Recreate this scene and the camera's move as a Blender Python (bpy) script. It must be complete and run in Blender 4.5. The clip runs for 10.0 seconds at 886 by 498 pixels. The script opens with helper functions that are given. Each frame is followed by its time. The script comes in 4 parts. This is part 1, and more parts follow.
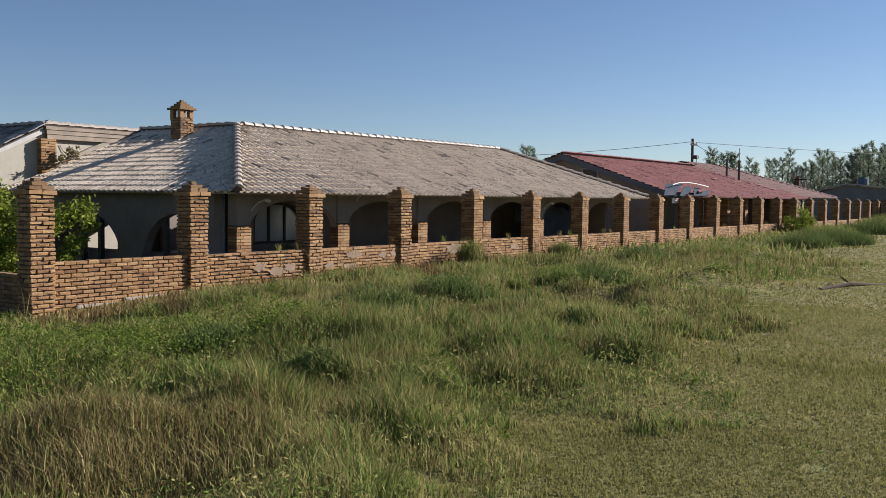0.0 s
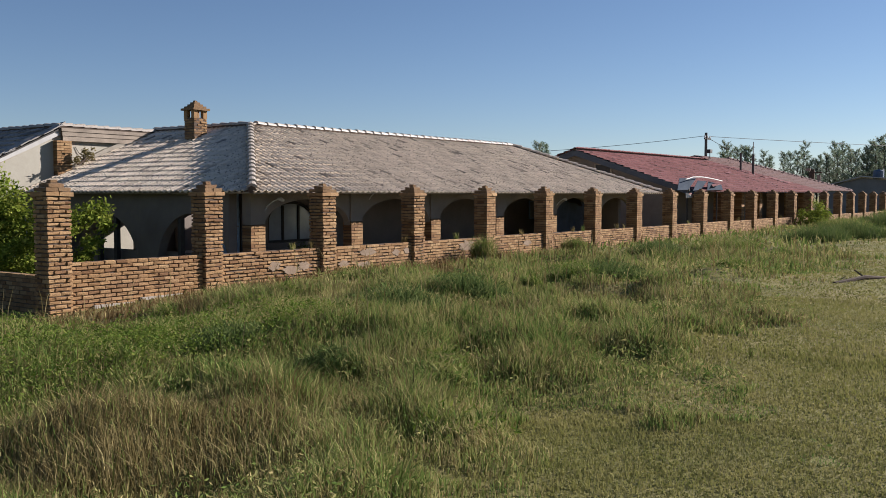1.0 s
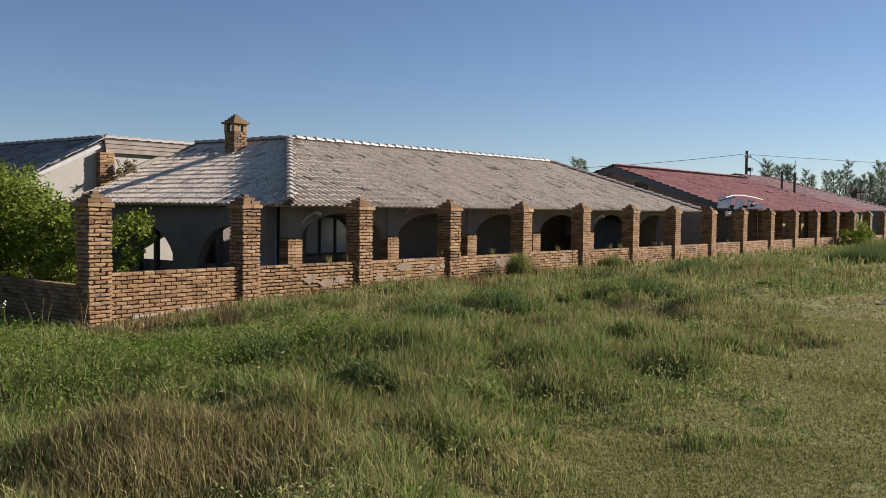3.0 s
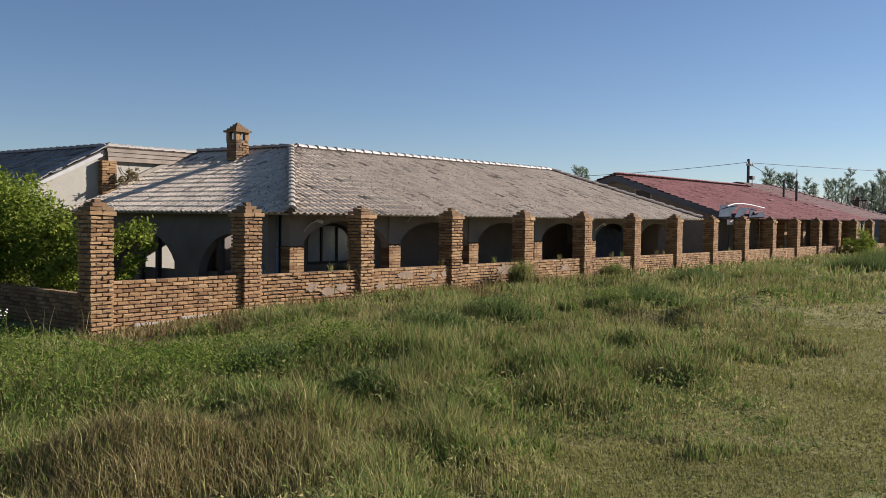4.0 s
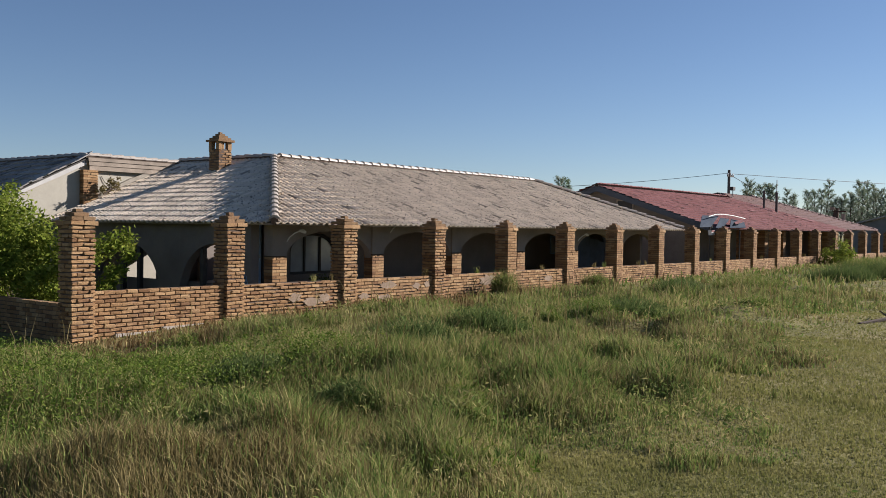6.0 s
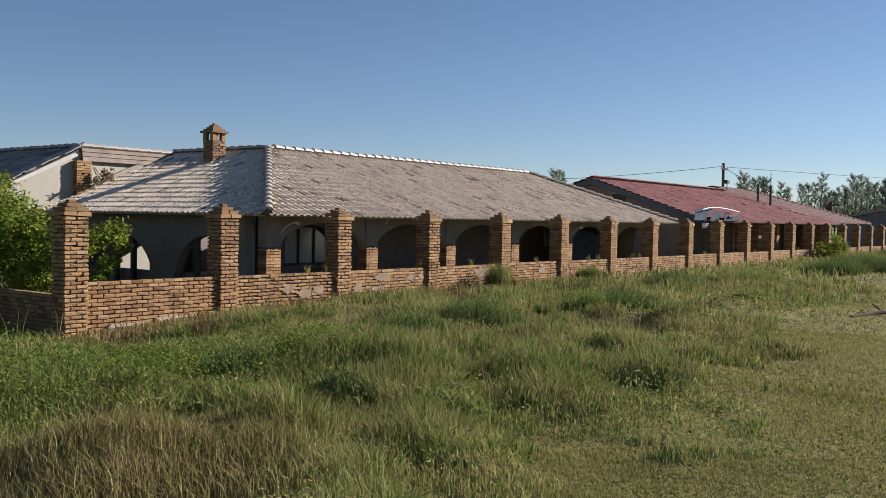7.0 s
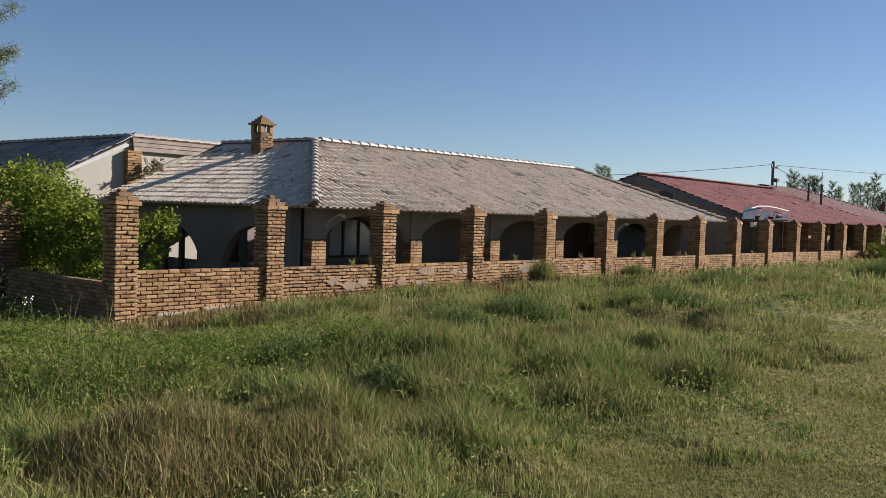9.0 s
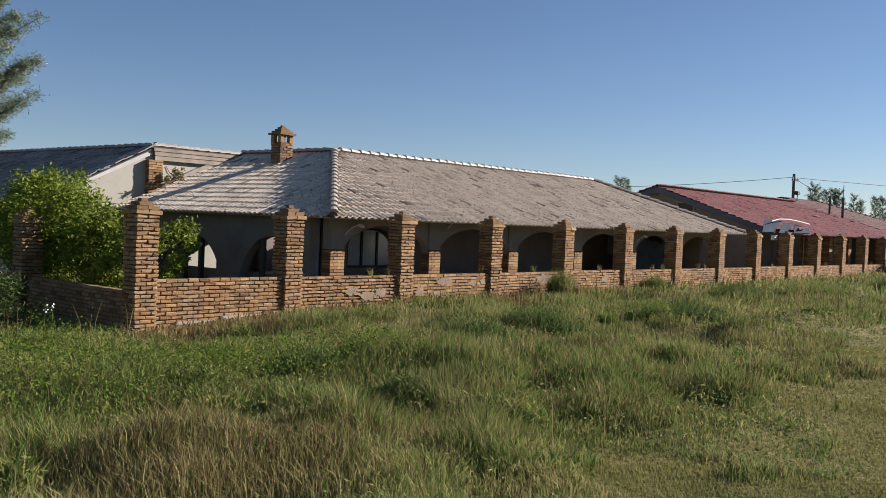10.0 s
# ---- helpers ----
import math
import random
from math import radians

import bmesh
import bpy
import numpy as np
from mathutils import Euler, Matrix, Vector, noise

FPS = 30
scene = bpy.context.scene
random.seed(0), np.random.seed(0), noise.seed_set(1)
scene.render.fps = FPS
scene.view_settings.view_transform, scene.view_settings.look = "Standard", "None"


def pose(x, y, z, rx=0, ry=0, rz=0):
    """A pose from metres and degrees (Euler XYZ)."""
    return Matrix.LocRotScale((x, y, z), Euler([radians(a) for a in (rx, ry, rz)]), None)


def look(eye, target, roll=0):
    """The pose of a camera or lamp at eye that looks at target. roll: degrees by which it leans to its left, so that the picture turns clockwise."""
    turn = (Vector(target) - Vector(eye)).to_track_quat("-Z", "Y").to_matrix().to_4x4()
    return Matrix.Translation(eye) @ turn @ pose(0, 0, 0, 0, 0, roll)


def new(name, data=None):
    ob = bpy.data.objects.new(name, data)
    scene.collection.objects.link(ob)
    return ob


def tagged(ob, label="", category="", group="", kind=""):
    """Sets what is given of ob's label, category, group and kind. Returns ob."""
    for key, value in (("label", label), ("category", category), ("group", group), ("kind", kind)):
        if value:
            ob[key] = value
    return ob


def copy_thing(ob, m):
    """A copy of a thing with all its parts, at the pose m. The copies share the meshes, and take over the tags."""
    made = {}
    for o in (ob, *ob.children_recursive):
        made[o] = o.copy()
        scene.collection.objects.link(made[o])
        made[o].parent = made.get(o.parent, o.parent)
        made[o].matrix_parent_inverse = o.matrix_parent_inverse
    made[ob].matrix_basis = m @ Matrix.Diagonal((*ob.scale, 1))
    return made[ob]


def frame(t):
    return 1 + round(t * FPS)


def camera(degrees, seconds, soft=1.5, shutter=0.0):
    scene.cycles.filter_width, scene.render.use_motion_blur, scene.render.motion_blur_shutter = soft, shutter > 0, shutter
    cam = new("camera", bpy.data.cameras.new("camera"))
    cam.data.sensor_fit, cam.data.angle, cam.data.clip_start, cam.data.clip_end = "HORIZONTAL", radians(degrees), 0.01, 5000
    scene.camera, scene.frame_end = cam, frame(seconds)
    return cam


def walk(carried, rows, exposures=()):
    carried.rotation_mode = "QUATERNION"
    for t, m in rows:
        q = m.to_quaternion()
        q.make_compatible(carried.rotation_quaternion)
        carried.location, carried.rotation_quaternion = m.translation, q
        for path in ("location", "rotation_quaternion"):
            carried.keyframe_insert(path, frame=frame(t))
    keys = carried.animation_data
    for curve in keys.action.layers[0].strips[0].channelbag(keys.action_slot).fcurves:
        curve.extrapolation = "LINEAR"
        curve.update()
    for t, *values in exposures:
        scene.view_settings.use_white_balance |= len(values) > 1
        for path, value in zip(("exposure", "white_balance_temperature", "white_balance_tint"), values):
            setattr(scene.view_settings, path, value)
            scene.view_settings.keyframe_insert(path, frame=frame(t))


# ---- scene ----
cam = camera(51.1, 10.0, soft=0.75)

PATH = [
    (0, (-8.647, -14.806, 2.105), (-7.025, -13.641, 1.996), 0.6),
    (0.5, (-8.709, -14.843, 2.116), (-7.095, -13.667, 2.006), 0.3),
    (1, (-8.697, -14.865, 2.118), (-7.093, -13.676, 2.002), -0.0),
    (1.5, (-8.679, -14.866, 2.121), (-7.085, -13.665, 1.999), -0.1),
    (2, (-8.674, -14.865, 2.121), (-7.096, -13.641, 2.025), 0.6),
    (2.5, (-8.669, -14.857, 2.114), (-7.107, -13.611, 2.022), 0.6),
    (4, (-8.666, -14.869, 2.119), (-7.111, -13.613, 2.053), 0.7),
    (4.5, (-8.701, -14.885, 2.119), (-7.123, -13.658, 2.063), 0.8),
    (5, (-8.693, -14.864, 2.128), (-7.108, -13.644, 2.085), 0.4),
    (5.5, (-8.692, -14.856, 2.132), (-7.115, -13.626, 2.095), 0.7),
    (7, (-8.684, -14.867, 2.127), (-7.098, -13.65, 2.066), 1.0),
    (7.5, (-8.682, -14.861, 2.13), (-7.104, -13.634, 2.075), 1.2),
    (8, (-8.676, -14.854, 2.132), (-7.136, -13.578, 2.086), 1.8),
    (8.5, (-8.683, -14.848, 2.131), (-7.14, -13.578, 2.06), 1.7),
    (9, (-8.694, -14.836, 2.132), (-7.166, -13.547, 2.056), 1.9),
    (9.5, (-8.703, -14.834, 2.138), (-7.202, -13.515, 2.074), 1.9),
    (10, (-8.701, -14.835, 2.145), (-7.199, -13.516, 2.09), 2.3),
]
walk(cam, [(t, look(eye, target, roll)) for t, eye, target, roll in PATH],
     exposures=[(0, 1.08, 5950, 15), (10, 1.08, 5950, 15)])

# ---- light ----
SUN_AZ, SUN_EL = 61.0, 24.0      # degrees from -y towards +x, and above the horizon
sx, sy = math.sin(radians(SUN_AZ)), -math.cos(radians(SUN_AZ))
sun_dir = Vector((sx * math.cos(radians(SUN_EL)), sy * math.cos(radians(SUN_EL)), math.sin(radians(SUN_EL))))
sun = new("sun", bpy.data.lights.new("sun", "SUN"))
sun.data.energy, sun.data.angle, sun.data.color = 4.8, radians(0.55), (1.0, 0.90, 0.77)
sun.matrix_world = look(sun_dir * 80, (0, 0, 0))
world = bpy.data.worlds.new("sky")
scene.world = world
world.use_nodes = True
wn = world.node_tree
sky = wn.nodes.new("ShaderNodeTexSky")
sky.sky_type, sky.sun_disc = "NISHITA", False
sky.sun_elevation, sky.sun_rotation = radians(SUN_EL), math.atan2(sx, sy)
sky.altitude, sky.air_density, sky.dust_density, sky.ozone_density = 1800, 1.0, 0.45, 2.0
wn.links.new(sky.outputs[0], wn.nodes["Background"].inputs[0])
wn.nodes["Background"].inputs[1].default_value = 0.0405


# ---- materials ----
class Nodes:
    """A small wrapper to write node materials in few lines."""

    def __init__(self, name):
        self.m = bpy.data.materials.new(name)
        self.m.use_nodes = True
        self.t = self.m.node_tree
        self.bsdf = self.t.nodes["Principled BSDF"]
        self.tc = self.t.nodes.new("ShaderNodeTexCoord")
        self.geo = self.t.nodes.new("ShaderNodeNewGeometry")
        self.obj = self.t.nodes.new("ShaderNodeObjectInfo")

    def put(self, socket, value):
        if isinstance(value, bpy.types.NodeSocket):
            self.t.links.new(value, socket)
        elif isinstance(value, tuple) and len(value) == 3 and socket.type == "RGBA":
            socket.default_value = (*value, 1)
        else:
            socket.default_value = value

    def noise(self, scale, detail=4, rough=0.6, where=None, stretch=None):
        n = self.t.nodes.new("ShaderNodeTexNoise")
        self.put(n.inputs["Scale"], scale), self.put(n.inputs["Detail"], detail), self.put(n.inputs["Roughness"], rough)
        src = where or self.geo.outputs["Position"]
        if stretch:
            mp = self.t.nodes.new("ShaderNodeMapping")
            mp.inputs["Scale"].default_value = stretch
            self.put(mp.inputs[0], src)
            src = mp.outputs[0]
        self.put(n.inputs["Vector"], src)
        return n.outputs["Fac"]

    def ramp(self, fac, stops):
        r = self.t.nodes.new("ShaderNodeValToRGB")
        self.put(r.inputs[0], fac)
        el = r.color_ramp.elements
        while len(el) < len(stops):
            el.new(0.5)
        for e, (p, c) in zip(el, stops):
            e.position = p
            e.color = (*c, 1) if isinstance(c, tuple) else (c, c, c, 1)
        return r.outputs[0]

    def mix(self, fac, a, b, mode="MIX"):
        n = self.t.nodes.new("ShaderNodeMix")
        n.data_type, n.blend_type = "RGBA", mode
        self.put(n.inputs[0], fac), self.put(n.inputs[6], a), self.put(n.inputs[7], b)
        return n.outputs[2]

    def math(self, op, a, b=0.0):
        n = self.t.nodes.new("ShaderNodeMath")
        n.operation = op
        self.put(n.inputs[0], a), self.put(n.inputs[1], b)
        return n.outputs[0]

    def out(self, color, rough=0.8, bump=None, strength=0.3, dist=0.01, **more):
        self.put(self.bsdf.inputs["Base Color"], color)
        self.put(self.bsdf.inputs["Roughness"], rough)
        for k, v in more.items():
            self.put(self.bsdf.inputs[k.replace("_", " ")], v)
        if bump is not None:
            b = self.t.nodes.new("ShaderNodeBump")
            self.put(b.inputs["Height"], bump), self.put(b.inputs["Strength"], strength), self.put(b.inputs["Distance"], dist)
            self.put(self.bsdf.inputs["Normal"], b.outputs[0])
        return self.m


def brick_material(name, island, dark=1.0):
    n = Nodes(name)
    rnd = n.geo.outputs["Random Per Island"] if island else n.obj.outputs["Random"]
    base = n.ramp(rnd, [(0.0, (0.165, 0.100, 0.054)), (0.15, (0.255, 0.167, 0.088)), (0.65, (0.328, 0.226, 0.123)), (1.0, (0.39, 0.288, 0.166))])
    if dark < 1:
        base = n.mix(1.0 - dark, base, (0.075, 0.06, 0.048))
    stain = n.noise(1.3, 5)
    c = n.mix(n.ramp(stain, [(0.48, 0.0), (0.75, 0.6)]), base, (0.17, 0.105, 0.07))
    grain = n.noise(38, 4, 0.7)
    c = n.mix(0.45, c, n.ramp(grain, [(0.3, (0.12, 0.075, 0.05)), (0.62, (0.60, 0.44, 0.30))]), "OVERLAY")
    return n.out(c, 0.92, grain, 0.7, 0.012, Specular_IOR_Level=0.2)


def plain(name, a, b, scale=3.0, rough=0.8, fine=40.0, strength=0.25, metallic=0.0, spec=0.3):
    n = Nodes(name)
    big = n.noise(scale, 5)
    grain = n.noise(fine, 4, 0.7)
    c = n.mix(n.ramp(big, [(0.3, 0.0), (0.72, 1.0)]), a, b)
    c = n.mix(0.25, c, n.ramp(grain, [(0.3, 0.2), (0.7, 0.8)]), "OVERLAY")
    return n.out(c, rough, grain, strength, 0.006, Metallic=metallic, Specular_IOR_Level=spec)


def tile_material(name, cols, dirt, island, rough=0.17, moss=0.4, spec=0.5):
    n = Nodes(name)
    rnd = n.geo.outputs["Random Per Island"] if island else n.obj.outputs["Random"]
    c = n.ramp(rnd, [(0.0, tuple(v * 0.35 for v in cols[0])), (0.025, tuple(v * 0.5 for v in cols[0])), (0.07, cols[0]), (0.5, cols[1]), (1.0, cols[2])])
    patch = n.noise(0.9, 6, 0.65)
    c = n.mix(n.ramp(patch, [(0.5, 0.0), (0.85, moss)]), c, dirt)
    spot = n.noise(17.0, 4, 0.6)
    c = n.mix(n.ramp(spot, [(0.575, 0.0), (0.63, 0.9)]), c, tuple(v * 0.5 for v in dirt))
    grain = n.noise(70, 3)
    return n.out(c, n.ramp(patch, [(0.35, rough), (0.8, rough + 0.25)]), grain, 0.2, 0.003, Specular_IOR_Level=spec)


def blade_material(name, cols, patch_scale=0.55, spread=0.6):
    n = Nodes(name)
    rnd = n.geo.outputs["Random Per Island"]
    big = n.noise(patch_scale, 3)
    mid = n.noise(patch_scale * 4.5, 3)
    fac = n.math("ADD", n.math("MULTIPLY", rnd, spread), n.math("MULTIPLY", n.math("SUBTRACT", n.math("ADD", n.math("MULTIPLY", big, .6), n.math("MULTIPLY", mid, .6)), 0.36), 1.2))
    c = n.ramp(fac, [(0.05, cols[0]), (0.35, cols[1]), (0.65, cols[2]), (0.95, cols[3])])
    tr = n.t.nodes.new("ShaderNodeBsdfTranslucent")
    n.put(tr.inputs[0], c)
    ms = n.t.nodes.new("ShaderNodeMixShader")
    n.out(c, 0.8, Specular_IOR_Level=0.06)
    n.put(ms.inputs[0], 0.32)
    n.t.links.new(n.bsdf.outputs[0], ms.inputs[1])
    n.t.links.new(tr.outputs[0], ms.inputs[2])
    n.t.links.new(ms.outputs[0], n.t.nodes["Material Output"].inputs[0])
    return n.m


M = {
    "brick": brick_material("weathered_brick", False),
    "brickwork": brick_material("weathered_brickwork", True),
    "capwork": brick_material("lichened_brickwork", True, 0.55),
    "mortar": plain("recessed_mortar", (0.11, 0.08, 0.06), (0.07, 0.052, 0.04), 4, 0.95, 60, 0.6),
    "tile": tile_material("grey_tile", ((0.54, 0.45, 0.34), (0.67, 0.565, 0.435), (0.75, 0.64, 0.50)), (0.15, 0.115, 0.085), True, 0.32, 0.28, 0.28),
    "tile_one": tile_material("grey_tile_single", ((0.54, 0.45, 0.34), (0.67, 0.565, 0.435), (0.75, 0.64, 0.50)), (0.15, 0.115, 0.085), False, 0.32, 0.28, 0.28),
    "ridge": tile_material("ridge_tile", ((0.31, 0.27, 0.225), (0.37, 0.325, 0.275), (0.43, 0.385, 0.325)), (0.24, 0.20, 0.17), True, 0.5),
    "tile_dark": tile_material("dark_tile", ((0.21, 0.195, 0.175), (0.28, 0.26, 0.235), (0.35, 0.325, 0.295)), (0.12, 0.105, 0.09), True, 0.5),
    "tile_red": tile_material("red_tile", ((0.20, 0.088, 0.084), (0.25, 0.114, 0.109), (0.30, 0.146, 0.14)), (0.15, 0.08, 0.075), True, 0.65, 0.4, 0.12),
    "tile_pink": tile_material("faded_tile", ((0.21, 0.135, 0.12), (0.24, 0.16, 0.145), (0.27, 0.185, 0.17)), (0.20, 0.13, 0.115), True, 0.7, 0.4, 0.12),
    "cream": plain("cream_plaster", (0.41, 0.385, 0.32), (0.335, 0.312, 0.255), 1.2, 0.9, 55, 0.2),
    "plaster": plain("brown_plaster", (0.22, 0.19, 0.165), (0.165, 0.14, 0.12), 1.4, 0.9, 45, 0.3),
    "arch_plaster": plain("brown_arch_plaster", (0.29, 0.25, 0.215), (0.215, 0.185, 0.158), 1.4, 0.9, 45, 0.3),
    "timber": plain("grey_timber", (0.34, 0.28, 0.22), (0.20, 0.165, 0.13), 2.5, 0.85, 30, 0.5),
    "frame": plain("dark_frame", (0.05, 0.045, 0.04), (0.035, 0.03, 0.028), 5, 0.6),
    "blue": plain("blue_sheet", (0.06, 0.10, 0.17), (0.05, 0.07, 0.10), 1.5, 0.4, 20, 0.1),
    "door_blue": plain("faded_blue_paint", (0.30, 0.42, 0.55), (0.22, 0.32, 0.43), 1.5, 0.6, 20, 0.1),
    "slate": plain("slate_paint", (0.085, 0.095, 0.115), (0.06, 0.068, 0.082), 1.5, 0.7),
    "white_wash": plain("whitewash", (0.50, 0.49, 0.47), (0.38, 0.37, 0.35), 3, 0.85, 40, 0.3),
    "fillet": plain("mortar_fillet", (0.36, 0.33, 0.27), (0.24, 0.21, 0.17), 4, 0.95, 45, 0.5),
    "white": plain("white_paint", (0.75, 0.75, 0.73), (0.6, 0.6, 0.58), 2, 0.6),
    "concrete": plain("concrete", (0.36, 0.33, 0.29), (0.25, 0.22, 0.19), 2, 0.9, 40, 0.5),
    "floor": plain("cement_floor", (0.26, 0.23, 0.20), (0.19, 0.17, 0.145), 1.5, 0.85),
    "pole": plain("tarred_pole", (0.10, 0.09, 0.082), (0.07, 0.062, 0.055), 4, 0.85),
    "metal": plain("dull_metal", (0.32, 0.32, 0.32), (0.22, 0.21, 0.2), 6, 0.45, 40, 0.1, 0.7),
    "wire": plain("black_cable", (0.03, 0.03, 0.03), (0.025, 0.025, 0.025), 4, 0.6),
    "bark": plain("bark", (0.10, 0.07, 0.05), (0.06, 0.045, 0.035), 6, 0.95, 30, 0.8),
    # Darker tone of the brown plaster.
    "plaster_dark": plain("deep_brown_plaster", (0.20, 0.17, 0.145), (0.148, 0.124, 0.105), 1.4, 0.9, 45, 0.3),
    "patch": plain("mortar_smear", (0.285, 0.215, 0.155), (0.19, 0.135, 0.092), 7, 0.95, 50, 0.6),
    "shed": plain("weathered_grey_sheet", (0.22, 0.215, 0.20), (0.15, 0.145, 0.135), 1.2, 0.85, 25, 0.2),
    "matte": plain("matte_slate", (0.085, 0.10, 0.125), (0.055, 0.065, 0.08), 1.5, 1.0, 30, 0.2, 0.0, 0.0),
    "soil": None,
}
n = Nodes("turf_soil")
turf = n.ramp(n.noise(0.35, 6, 0.65), [(0.3, (0.13, 0.132, 0.045)), (0.5, (0.185, 0.168, 0.065)), (0.72, (0.25, 0.205, 0.095))])
turf = n.mix(0.6, turf, n.ramp(n.noise(14, 5, 0.75), [(0.3, 0.12), (0.7, 0.85)]), "OVERLAY")
M["soil"] = n.out(turf, 0.95, n.noise(30, 5, 0.8), 0.5, 0.02, Specular_IOR_Level=0.1)
M["grass"] = blade_material("grass_blade", ((0.071, 0.129, 0.026), (0.127, 0.190, 0.043), (0.221, 0.234, 0.074), (0.391, 0.326, 0.146)))
M["dry"] = blade_material("dry_blade", ((0.082, 0.067, 0.026), (0.136, 0.108, 0.042), (0.197, 0.158, 0.066), (0.274, 0.225, 0.108)))
M["weed"] = blade_material("weed_leaf", ((0.046, 0.079, 0.012), (0.075, 0.125, 0.019), (0.119, 0.167, 0.026), (0.189, 0.216, 0.046)), 1.5)
M["dark_leaf"] = blade_material("dark_leaf", ((0.041, 0.075, 0.021), (0.072, 0.114, 0.032), (0.111, 0.150, 0.045), (0.173, 0.195, 0.068)), 1.5)
M["bush_leaf"] = blade_material("bush_leaf", ((0.066, 0.106, 0.012), (0.120, 0.168, 0.021), (0.182, 0.226, 0.032), (0.27, 0.29, 0.055)), 1.5)
M["russet"] = blade_material("russet_blade", ((0.085, 0.052, 0.024), (0.145, 0.095, 0.042), (0.205, 0.142, 0.064), (0.28, 0.215, 0.105)), 0.9)
# Greens lifted and greyed: the haze of distance is mixed into the colour.
M["hazy_needle"] = blade_material("hazy_needle", ((0.089, 0.139, 0.093), (0.149, 0.214, 0.132), (0.222, 0.272, 0.184), (0.378, 0.349, 0.268)), 1.0)
M["mown"] = blade_material("mown_blade", ((0.120, 0.142, 0.037), (0.190, 0.192, 0.057), (0.258, 0.237, 0.089), (0.352, 0.310, 0.135)), 0.45, 0.4)


# ---- mesh helpers ----
class MB:
    """Collects corners and faces of one mesh."""

    def __init__(self):
        self.v, self.f = [], []

    def add(self, vs, fs):
        o = len(self.v)
        self.v += [tuple(p) for p in vs]
        self.f += [tuple(i + o for i in f) for f in fs]
        return self

    def box(self, x0, x1, y0, y1, z0, z1, jit=0.0, m=None):
        c = [(x, y, z) for z in (z0, z1) for y in (y0, y1) for x in (x0, x1)]
        if jit:
            c = [tuple(a + random.uniform(-jit, jit) for a in p) for p in c]
        if m is not None:
            c = [m @ Vector(p) for p in c]
        return self.add(c, [(0, 2, 3, 1), (4, 5, 7, 6), (0, 1, 5, 4), (1, 3, 7, 5), (3, 2, 6, 7), (2, 0, 4, 6)])

    def tube(self, pts, radii, sides=8, cap=True):
        rings = []
        for i, p in enumerate(pts):
            p = Vector(p)
            d = (Vector(pts[min(i + 1, len(pts) - 1)]) - Vector(pts[max(i - 1, 0)])).normalized()
            a = d.orthogonal().normalized()
            b = d.cross(a)
            r = radii[i] if isinstance(radii, (list, tuple)) else radii
            rings.append([p + (a * math.cos(k * math.tau / sides) + b * math.sin(k * math.tau / sides)) * r for k in range(sides)])
        vs = [p for r in rings for p in r]
        fs = [(i * sides + k, i * sides + (k + 1) % sides, (i + 1) * sides + (k + 1) % sides, (i + 1) * sides + k)
              for i in range(len(pts) - 1) for k in range(sides)]
        if cap:
            fs += [tuple(range(sides))[::-1], tuple(range(len(vs) - sides, len(vs)))]
        return self.add(vs, fs)

    def prism(self, outline, axis, lo, hi):
        """A flat outline (pairs) pushed from lo to hi along an axis."""
        def at(p, h):
            q = list(p)
            q.insert("xyz".index(axis), h)
            return tuple(q)
        k = len(outline)
        vs = [at(p, lo) for p in outline] + [at(p, hi) for p in outline]
        return self.add(vs, [tuple(range(k))[::-1], tuple(range(k, 2 * k))] + [(i, (i + 1) % k, k + (i + 1) % k, k + i) for i in range(k)])

    def mesh(self, name, material, smooth=False):
        me = bpy.data.meshes.new(name)
        me.from_pydata(self.v, [], self.f)
        me.materials.append(material)
        bm = bmesh.new()
        bm.from_mesh(me)
        bmesh.ops.recalc_face_normals(bm, faces=bm.faces)
        bm.to_mesh(me)
        bm.free()
        if smooth:
            me.polygons.foreach_set("use_smooth", [True] * len(me.polygons))
        return me


def part(name, mb, material, parent=None, label="", smooth=False):
    ob = new(name, mb.mesh(name, material, smooth) if isinstance(mb, MB) else mb)
    if parent is not None:
        ob.parent = parent
        ob.matrix_parent_inverse = parent.matrix_basis.inverted()
    if label:
        tagged(ob, label)
    return ob


def base(name, x, y, z, label, category, group="", kind=""):
    e = new(name)
    e.location = (x, y, z)
    e.empty_display_size = 0.1
    return tagged(e, label, category, group, kind)


def soft_box(mb_dims, bevel, jit, name, material):
    """A block with worn edges."""
    bm = bmesh.new()
    bmesh.ops.create_cube(bm, size=1)
    for v in bm.verts:
        v.co = Vector([a * b for a, b in zip(v.co, mb_dims)])
    bmesh.ops.bevel(bm, geom=bm.edges[:], offset=bevel, segments=1, affect="EDGES")
    for v in bm.verts:
        v.co += Vector([random.uniform(-jit, jit) for _ in range(3)])
    me = bpy.data.meshes.new(name)
    bm.to_mesh(me)
    bm.free()
    me.materials.append(material)
    return me


def vnoise(x, y, cell, seed):
    """Smooth value noise of arrays, 0 to 1."""
    rs = np.random.RandomState(seed)
    g = rs.rand(256, 256)
    u, v = np.asarray(x) / cell + 71.3, np.asarray(y) / cell + 53.7
    i, j = np.floor(u).astype(int), np.floor(v).astype(int)
    a, b = u - i, v - j
    a, b = a * a * (3 - 2 * a), b * b * (3 - 2 * b)
    q = lambda k, l: g[k % 256, l % 256]
    return (q(i, j) * (1 - a) + q(i + 1, j) * a) * (1 - b) + (q(i, j + 1) * (1 - a) + q(i + 1, j + 1) * a) * b


